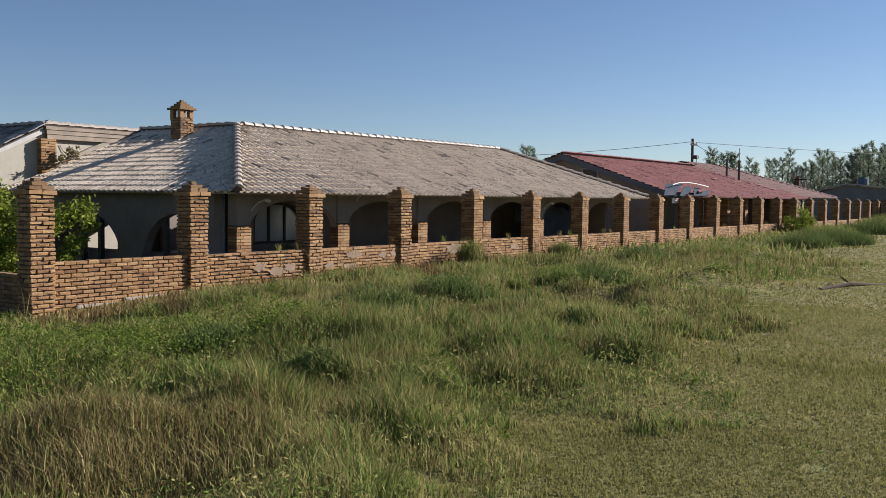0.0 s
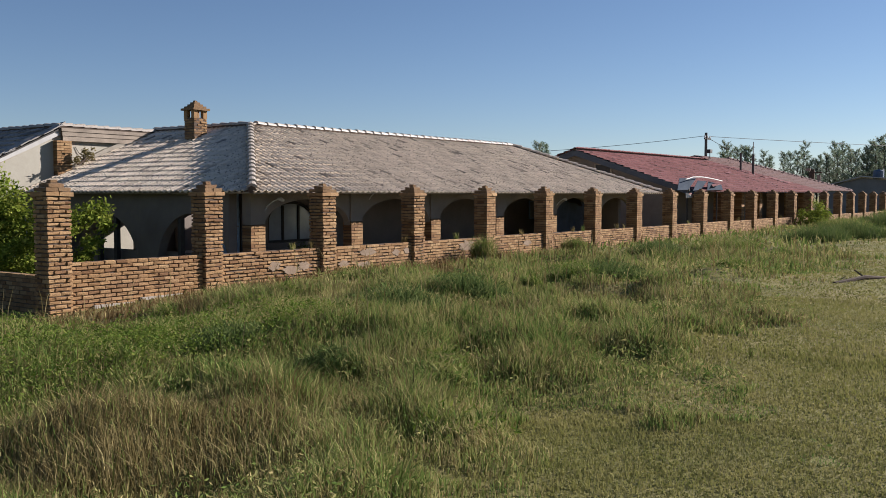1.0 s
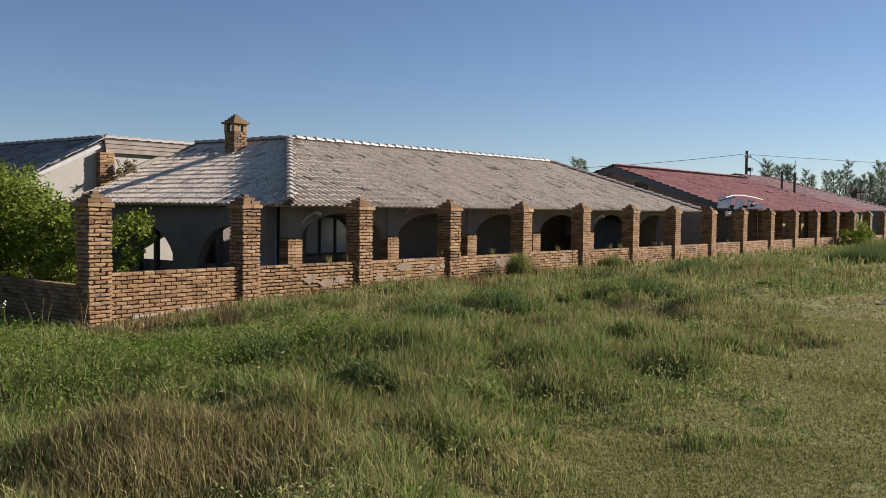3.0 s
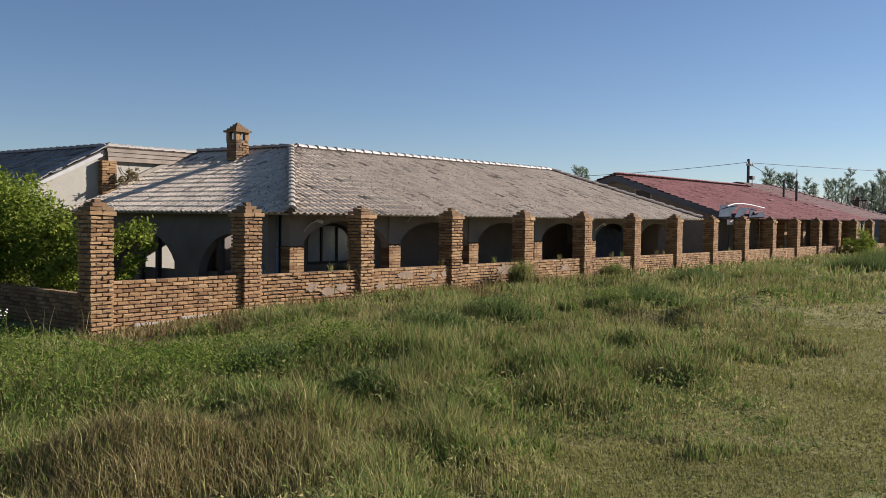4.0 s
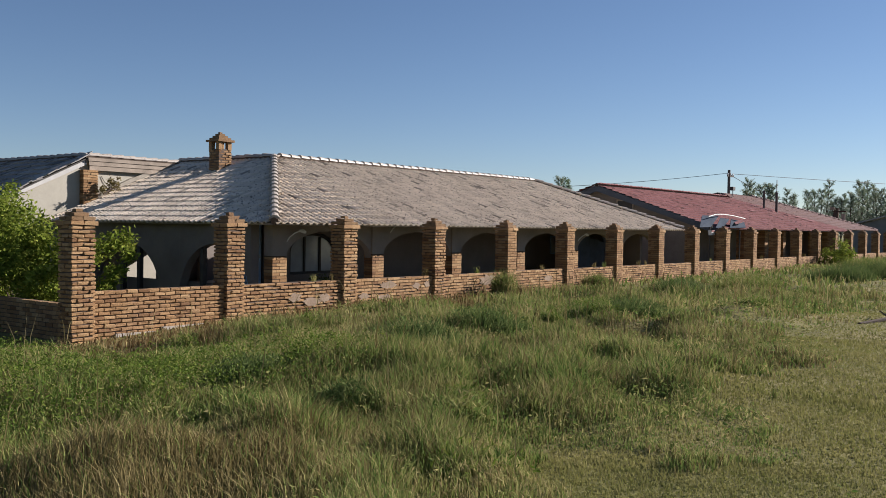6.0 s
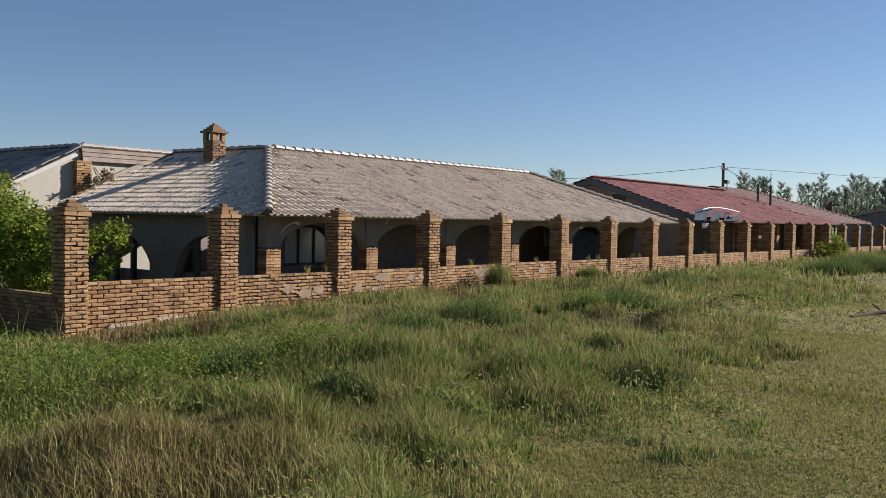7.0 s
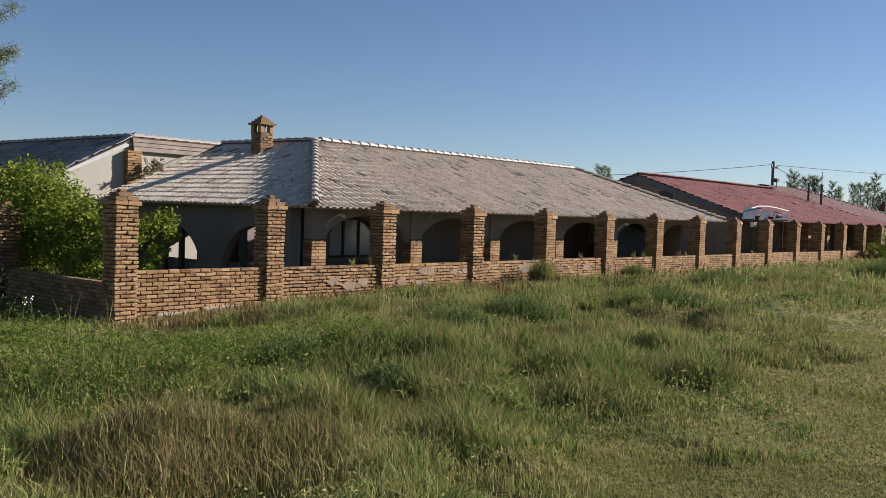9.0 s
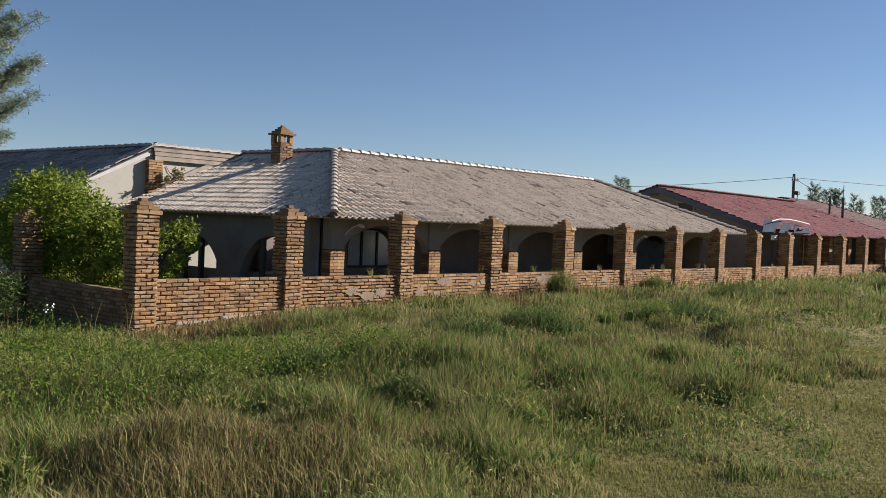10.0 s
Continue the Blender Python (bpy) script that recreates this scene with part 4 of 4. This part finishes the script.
def dry_zone(x, y):
    fore = np.clip(1 - np.hypot((x + 4.7) / 3.2, (y + 10.0) / 1.35), 0, 1) * 1.6
    return np.clip(fore + (vnoise(x, y, 1.7, 21) - .62) * 1.6, 0, 1)


bands = ((3.0, 6.5, 42000, .007), (6.5, 10, 85000, .009), (10, 16, 115000, .012), (16, 28, 80000, .022), (28, 80, 80000, .05))
sets = {"grass": [], "dry": [], "mown": [], "russet": []}
for r0, r1, k, w in bands:
    x, y, r = sector(k, r0, r1)
    keep = (y < -.05) | (x < -.3)
    x, y, r = x[keep], y[keep], r[keep]
    tz, dz, wz = tall_zone(x, y), dry_zone(x, y), weed_zone(x, y)
    clump = vnoise(x, y, .55, 31) * .6 + vnoise(x, y, 1.7, 32) * .6
    h = (.05 + .46 * np.clip(clump - .33, 0, 1)) * (.5 + .9 * rs.rand(len(x)))
    h = np.where(dz > .5, h * .8, h)
    h = h * np.where((y > -.9) & (x < 4.5), .45, 1.0)
    h = h * np.clip(.3 + tz / 1.6, .3, 1)
    far = np.clip((x - 20) / 30, 0, 1)
    tall = tz > 0
    is_dry = (rs.rand(len(x)) < dz * .65 + .17) & tall
    thin = rs.rand(len(x)) < np.clip(wz * .55, 0, 1)
    brown = (rs.rand(len(x)) < foot_zone(x, y) * .85) & tall
    for key, sel in (("grass", tall & ~is_dry & ~thin & ~brown), ("dry", is_dry & ~thin & ~brown), ("russet", brown), ("mown", ~tall)):
        if key == "mown":
            hh = .010 + .02 * rs.rand(sel.sum()) + .05 * np.clip(clump[sel] - .5, 0, 1)
            hh *= 1 + far[sel]
        else:
            hh = h[sel] * (1 + .3 * far[sel])
        sets[key].append(blades(x[sel], y[sel], ground_z(x[sel], y[sel]), hh, w * (.6 + .8 * rs.rand(sel.sum())), .1 + .7 * rs.rand(sel.sum())))
# the field goes on all round
for r0, r1, k, w in ((1.0, 12, 30000, .014), (12, 45, 30000, .05)):
    x, y, r = sector(k, r0, r1, 76, 359)
    s = (y < -.1) | (x < -.4)
    x, y = x[s], y[s]
    tall = (tall_zone(x, y) > 0) & (x > -60)
    far = vnoise(x, y, .7, 33)
    for key, sel in (("grass", tall), ("mown", ~tall)):
        hh = (.07 + .25 * far[sel]) * (.5 + rs.rand(sel.sum())) if key == "grass" else .015 + .035 * rs.rand(sel.sum())
        sets[key].append(blades(x[sel], y[sel], ground_z(x[sel], y[sel]), hh, w * (.6 + .8 * rs.rand(sel.sum())), .3 + .9 * rs.rand(sel.sum())))
# dense short turf on the mown strip near the track
for r0, r1, k, w, a0, a1 in ((2.6, 7, 60000, .007, -12, 36), (7, 14, 50000, .012, -12, 36), (14, 40, 75000, .035, -12, 36), (.3, 2.6, 9000, .008, -12, 36), (.3, 9, 95000, .014, 36, 348)):
    x, y, r = sector(k, r0, r1, a0, a1)
    s = tall_zone(x, y) < .15
    x, y = x[s], y[s]
    sets["mown"].append(blades(x, y, ground_z(x, y), .008 + .018 * rs.rand(len(x)), w * (.6 + .8 * rs.rand(len(x))), .5 + 1.4 * rs.rand(len(x))))
# tall dry seed stalks
x, y, r = sector(900, 5, 30)
s = (tall_zone(x, y) > .5) & (y < -.2)
x, y, r = x[s], y[s], r[s]
sets["dry"].append(blades(x, y, ground_z(x, y), .45 + .5 * rs.rand(len(x)), .004 + .0006 * r, .1 + .4 * rs.rand(len(x))))
labels = {"grass": "long uneven olive green field grass", "dry": "dry straw-coloured grass and seed stalks", "mown": "short mown yellowish green turf", "russet": "russet brown dry grass along the foot of the wall"}
for key, lst in sets.items():
    vs, ts, o = [], [], 0
    for v, t in lst:
        vs.append(v.reshape(-1, 3)), ts.append(t.reshape(-1, 3) + o)
        o += v.shape[0] * 5
    tagged(new({"grass": "long_grass", "dry": "dry_grass", "mown": "mown_turf", "russet": "russet_grass"}[key], tri_mesh(key, np.concatenate(vs), np.concatenate(ts), M[key])), labels[key], "grass", kind="stuff")

# small broad leaves among the grass
vs, ts, o = [], [], 0
for r0, r1, k, sz in ((4, 8, 45000, .035), (8, 14, 55000, .05), (14, 26, 45000, .075), (26, 70, 40000, .16)):
    x, y, r = sector(k, r0, r1)
    s = (tall_zone(x, y) > .2) & (y < -.1) & (dry_zone(x, y) + foot_zone(x, y) < .3 + .6 * rs.rand(k)) & (rs.rand(k) < .25 + 1.1 * np.clip(vnoise(x, y, 1.1, 51) - .3, 0, 1))
    x, y = x[s], y[s]
    hh = .05 + .22 * vnoise(x, y, .6, 52)
    v, t = leaves(np.stack([x, y, ground_z(x, y) + hh * rs.rand(len(x))], -1), sz * (.5 + rs.rand(len(x))), .5, 3.2)
    vs.append(v.reshape(-1, 3)), ts.append(t.reshape(-1, 3) + o)
    o += len(x) * 4
tagged(new("field_herbs", tri_mesh("herbs", np.concatenate(vs), np.concatenate(ts), M["grass"])), "small broad-leaved herbs among the field grass", "herbs", kind="stuff")

# leafy weeds in the near corner
x, y, r = sector(100000, 6, 17, 40, 85)
s = rs.rand(len(x)) < weed_zone(x, y)
x, y = x[s], y[s]
top = .08 + .46 * vnoise(x, y, .8, 41)
p = np.stack([x, y, ground_z(x, y) + top * (.35 + .65 * rs.rand(len(x)))], -1)
v, t = leaves(p, .022 + .034 * rs.rand(len(p)), .45, 3.0)
tagged(new("leafy_weeds", tri_mesh("weeds", v, t, M["weed"])), "bright green leafy weeds among the grass", "weeds", kind="stuff")


def clump(name, x, y, rad, hgt, kind_, count, label, group):
    """A low tussock: stems that fan out, and small leaves."""
    e = base(name, x, y, float(ground_z(x, y)), label, "shrub", group)
    a, r = rs.rand(count) * math.tau, rad * np.sqrt(rs.rand(count)) * .8
    bx, by = x + r * np.cos(a), y + r * np.sin(a)
    h = hgt * (1.05 - .65 * (r / rad) ** 2) * (.55 + .6 * rs.rand(count))
    v, t = blades(bx, by, ground_z(bx, by), h, .012 + .008 * rs.rand(count), .2 + .5 * rs.rand(count))
    part("stem_tuft", tri_mesh("stem_tuft", v, t, M["dark_leaf" if kind_ == "dark_leaf" else "grass"]), None, e)
    k = count // 4 if kind_ == "grass" else count
    a, r = rs.rand(k) * math.tau, rad * np.sqrt(rs.rand(k))
    bx, by = x + r * np.cos(a), y + r * np.sin(a)
    zz = ground_z(bx, by) + hgt * (1.0 - .7 * (r / rad) ** 2) * (.15 + .85 * rs.rand(k))
    v, t = leaves(np.stack([bx, by, zz], -1), .04 + .05 * rs.rand(k), .6, 4.0)
    part("foliage", tri_mesh("foliage", v, t, M[kind_]), None, e)
    return e


for (x, y, rad, hgt, kind_) in ((-2.62, -7.64, 0.46, 0.34, "dark_leaf"), (-1.18, -7.43, 0.55, 0.32, "weed"), (1.02, -6.42, 0.66, 0.45, "dark_leaf"), (0.54, -7.55, 0.66, 0.38, "dark_leaf"), (1.46, -6.11, 0.66, 0.38, "weed"),
                                (-2.58, -9.09, 0.36, 0.3, "dark_leaf"), (-2.24, -10.03, 0.42, 0.3, "grass"), (-1.9, -9.8, 0.3, 0.26, "weed"), (2.49, -7.04, 0.72, 0.46, "dark_leaf"), (3.01, -6.75, 0.66, 0.38, "weed"),
                                (6.96, -6.98, 0.88, 0.41, "dark_leaf"), (6.21, -6.66, 0.66, 0.38, "weed"), 
                                (7.95, -5.84, 0.88, 0.38, "weed"), (14, -5, 1, 0.6, "dark_leaf"), (20, -4.6, 1.3, 0.6, "weed"), (27, -5.5, 1.5, 0.7, "dark_leaf"), (30.8, -6.1, 1.6, 0.7, "dark_leaf"),
                                (38, -4, 1.6, 0.7, "weed"), (46, -4.5, 2, 0.9, "dark_leaf"), (54, -5, 2.2, 0.9, "dark_leaf"), (12.6, -0.5, 0.45, 0.8, "dry"), (17.4, -0.7, 0.5, 0.5, "dry"), (62, -2.5, 2.4, 1, "weed")):
    clump("tussock", x, y, rad, hgt, kind_, int(420 + 700 * rad), "dark green tussock standing out of the field grass" if kind_ == "dark_leaf" else "fresh green tussock standing out of the field grass", "tussocks in the field")


r3 = random.Random(9)
made = 0
while made < 46:
    r_, a_ = 5.5 + 15 * r3.random() ** 1.2, radians(r3.uniform(4, 68))
    x, y = FX + r_ * math.cos(a_), FY + r_ * math.sin(a_)
    if float(tall_zone(x, y)) > .6 and y < -1.0:
        made += 1
        clump("tussock", x, y, r3.uniform(.16, .42), r3.uniform(.16, .36), r3.choice(("grass", "weed", "grass")), r3.randint(160, 360),
              "low green tussock in the uneven field grass", "tussocks in the field")


def bush(name, blobs, per, leaf, material, label, root):
    """Stems from the root to each clump of leaves; the outline is uneven."""
    e = base(name, *root, label, "bush")
    st, pts = MB(), []
    for (x, y, z, r) in blobs:
        mid = ((root[0] * .4 + x * .6), (root[1] * .4 + y * .6), root[2] * .5 + z * .5)
        st.tube([root, mid, (x, y, z)], [.035, .022, .008], 6)
        k = int(per * r * r)
        sub = rs.normal(size=(max(5, int(26 * r)), 3))
        sub = sub / np.linalg.norm(sub, axis=1)[:, None] * r * (.45 + .55 * rs.rand(len(sub), 1))
        c = sub[rs.randint(len(sub), size=k)] + rs.normal(size=(k, 3)) * r * .16
        pts.append(c + np.array([x, y, z]))
    p = np.concatenate(pts)
    p = p[p[:, 2] > root[2] + .02]
    v, t = leaves(p, leaf * (.6 + .8 * rs.rand(len(p))), .15, 2.4)
    part("branchwork", st, M["bark"], e)
    part("foliage", tri_mesh("foliage", v, t, M[material]), None, e)
    return e


bush("leafy_bush", [(1.4, 6.6, 2.5, .6), (1.6, 3.3, 1.35, .75), (1.0, 4.4, 1.9, .75), (.85, 2.7, .65, .5), (.8, 5.6, 1.2, .9), (.9, 3.4, 1.2, .6), (1.2, 5.4, 1.9, 1.05), (1.5, 7.2, 1.7, 1.1), (1.0, 3.6, 1.7, .75), (1.5, 2.4, 1.5, .6), (1.75, 1.6, 1.55, .48), (1.45, 1.3, 1.1, .38), (1.0, 4.6, 1.1, .8), (1.0, 2.4, .9, .5), (1.9, 6.2, 2.3, .6), (2.2, 9.0, 1.6, 1.0), (.9, 6.0, 2.4, .5), (0.8, 8.2, 1.5, .9)],
     4200, .10, "bush_leaf", "bright green leafy bush behind the brick wall", (1.3, 4.0, .05))
# The two largest clumps are unseen, added to keep skylight off the side wall.
bush("side_shrub", [(-1.3, 2.6, .6, .55), (-1.9, 1.6, .5, .5), (-1.5, 4.2, .7, .7), (-2.6, .6, .3, .4), (-1.1, 1.2, .25, .35), (-2.7, 4.6, 1.0, 1.0), (-3.3, 3.0, .8, .9), (-1.0, 3.3, .35, .45)], 3200, .08, "dark_leaf", "dark leafy weeds in the shade of the side wall", (-1.6, 2.2, -.02))
bush("round_bush", [(44.6, -.8, 1.0, .75), (43.7, -.7, .75, .55), (45.7, -.8, .7, .6), (44.6, -1.2, .6, .6)], 2600, .13, "bush_leaf", "round light green bush at the foot of the wall", (44.6, -.8, .35))
bush("dry_vine", [(7.0, 9.9, 3.22, .26), (7.3, 9.9, 3.36, .2), (6.7, 9.8, 3.05, .22)], 2200, .10, "dry", "dry brown creeper on the roof edge by the pillar", (6.8, 9.9, 3.02))
for i, (x, y) in enumerate(((-1.55, .15), (-1.35, .3), (-2.3, .5))):
    f = base("wildflower", x, y, float(ground_z(x, y)), "small white wildflower on a thin stem", "flower", "white wildflowers")
    z = float(ground_z(x, y))
    part("stem", MB().tube([(x, y, z - .05), (x + .02, y, z + .5)], .006, 5), M["weed"], f)
    for j in range(5):
        q = (x + .02 + random.uniform(-.04, .04), y + random.uniform(-.05, .05), z + .42 + random.uniform(0, .14))
        part("petal", MB().add([(q[0], q[1], q[2]), (q[0] + .02, q[1], q[2] + .006), (q[0] + .018, q[1] + .015, q[2] + .02), (q[0] - .004, q[1] + .008, q[2] + .018)], [(0, 1, 2, 3)]), M["white"], f)
bush("verandah_plant", [(8.5, 2.6, .62, .30), (9.0, 2.7, .70, .34), (9.5, 2.7, .6, .28), (8.2, 2.5, .5, .22)], 2200, .08, "dark_leaf", "dark leafy plant growing on the verandah under the window", (8.9, 2.6, FLOOR))
# weeds sprouting on top of the wall
for i, x in enumerate((5.9, 6.5, 9.9, 12.2, 15.6, 18.9, 19.6, 22.2, 22.8, 29.0, 35.2, 42.0)):
    e_ = base("wall_weed", x, .16, WALL_TOP, "small dry weed sprouting on top of the wall", "weed", "weeds on the wall")
    k = 26
    bx, by = x + rs.normal(size=k) * .05, .16 + rs.normal(size=k) * .03
    v, t = blades(bx, by, np.full(k, WALL_TOP), .08 + .16 * rs.rand(k), np.full(k, .010), .3 + .6 * rs.rand(k))
    part("stem_tuft", tri_mesh("stem_tuft", v, t, M["dry" if i % 3 else "grass"]), None, e_)
# a fallen branch on the mown strip
br = base("fallen_branch", 10.4, -10.9, .45, "dark dry branch lying on the mown grass", "branch")
part("stick", MB().tube([(9.4, -10.5, .47), (10.2, -10.85, .56), (11.0, -11.2, .5), (12.2, -11.6, .52)], [.05, .04, .03, .015], 7), M["bark"], br)
part("twig", MB().tube([(10.2, -10.85, .55), (10.5, -10.6, .66), (10.9, -10.5, .62)], [.02, .014, .006], 6), M["bark"], br)


def tree(name, x, y, z, height, spread, lumps, per, leaf, material, label, seed, first=.3, lift=.25, thin=3.6):
    """Tapered trunk, limbs that rise a little, and tufts of foliage along them, with gaps."""
    rnd = random.Random(seed)
    e = base(name, x, y, z, label, "tree", "trees behind the houses")
    wood, pts = MB(), []
    top = Vector((x + rnd.uniform(-.3, .3), y + rnd.uniform(-.3, .3), z + height))
    foot = Vector((x, y, z - .2))
    wood.tube([foot, foot.lerp(top, .5) + Vector((rnd.uniform(-.15, .15), rnd.uniform(-.15, .15), 0)), top], [height * .017, height * .011, .02], 8)
    for i in range(lumps):
        f = first + (1 - first) * (i + rnd.random() * .8) / lumps
        a = i * 2.4 + rnd.uniform(-.5, .5)
        l = spread * (1.12 - f) * rnd.uniform(.6, 1.15) + .25
        s = foot.lerp(top, f)
        t = s + Vector((math.cos(a) * l, math.sin(a) * l, l * lift * rnd.uniform(.5, 1.8)))
        wood.tube([s, s.lerp(t, .5) + Vector((0, 0, l * .05)), t], [height * .005 + .01, height * .003 + .006, .006], 5)
        for j in range(5):
            c = s.lerp(t, .35 + .16 * j)
            k = int(per * (.5 + rnd.random()))
            pts.append(np.array(c) + rs.normal(size=(k, 3)) * np.array([.16, .16, .13]) * (.5 + l * .22))
    pts.append(np.array(top) + rs.normal(size=(per * 2, 3)) * np.array([.2, .2, .45]) * height * .03)
    p = np.concatenate(pts)
    v, t = leaves(p, leaf * (.6 + .8 * rs.rand(len(p))), .35, thin)
    part("trunk", wood, M["bark"], e)
    part("crown", tri_mesh("crown", v, t, M[material]), None, e)
    return e


tree("tall_pine", 8.5, 30, .3, 13.5, 5.0, 60, 330, .20, "hazy_needle", "tall dark pine with feathery branches behind the wing", 5, .28, .5, 7.0)
kinds = [tree("far_tree", 118 + 4 * i, 12 - 3 * i, .5, 7.4 + .7 * (i % 3), 1.9, 26, 24, .21, "hazy_needle", "dark feathery tree in the row behind the houses", 20 + i, .16, .9) for i in range(5)]
r2 = random.Random(4)
spots = [(81, 38.5, .97), (83, 38.3, .86)]
# (distance along the row, y at the row's line, size) from the pole to the far end of the row
line = [(31.6, 1.0), (30.6, 1.08), (29.6, .95), (28.6, 1.1), (27.8, .98), (26.0, .82), (25.2, .88), (23.2, .86), (22.4, .95), (21.4, .88), (20.6, .92)]
line += [(19.8 - .55 * i, .82 + .010 * i + r2.uniform(-.1, .12)) for i in range(44)]
for y, s in line:
    f = r2.uniform(.92, 1.16)
    spots.append((FX + (120 - FX) * f, FY + (y - FY) * f, s * f))
spots += [(146 + r2.uniform(0, 10), 17 - i * 1.3, .98 + .010 * i + r2.uniform(-.1, .1)) for i in range(24)]
for i, (x, y, s) in enumerate(spots):
    src = kinds[i % 5]
    c = copy_thing(src, pose(x, y, .5, 0, 0, r2.uniform(0, 360)))
    c.scale = (s, s, s)
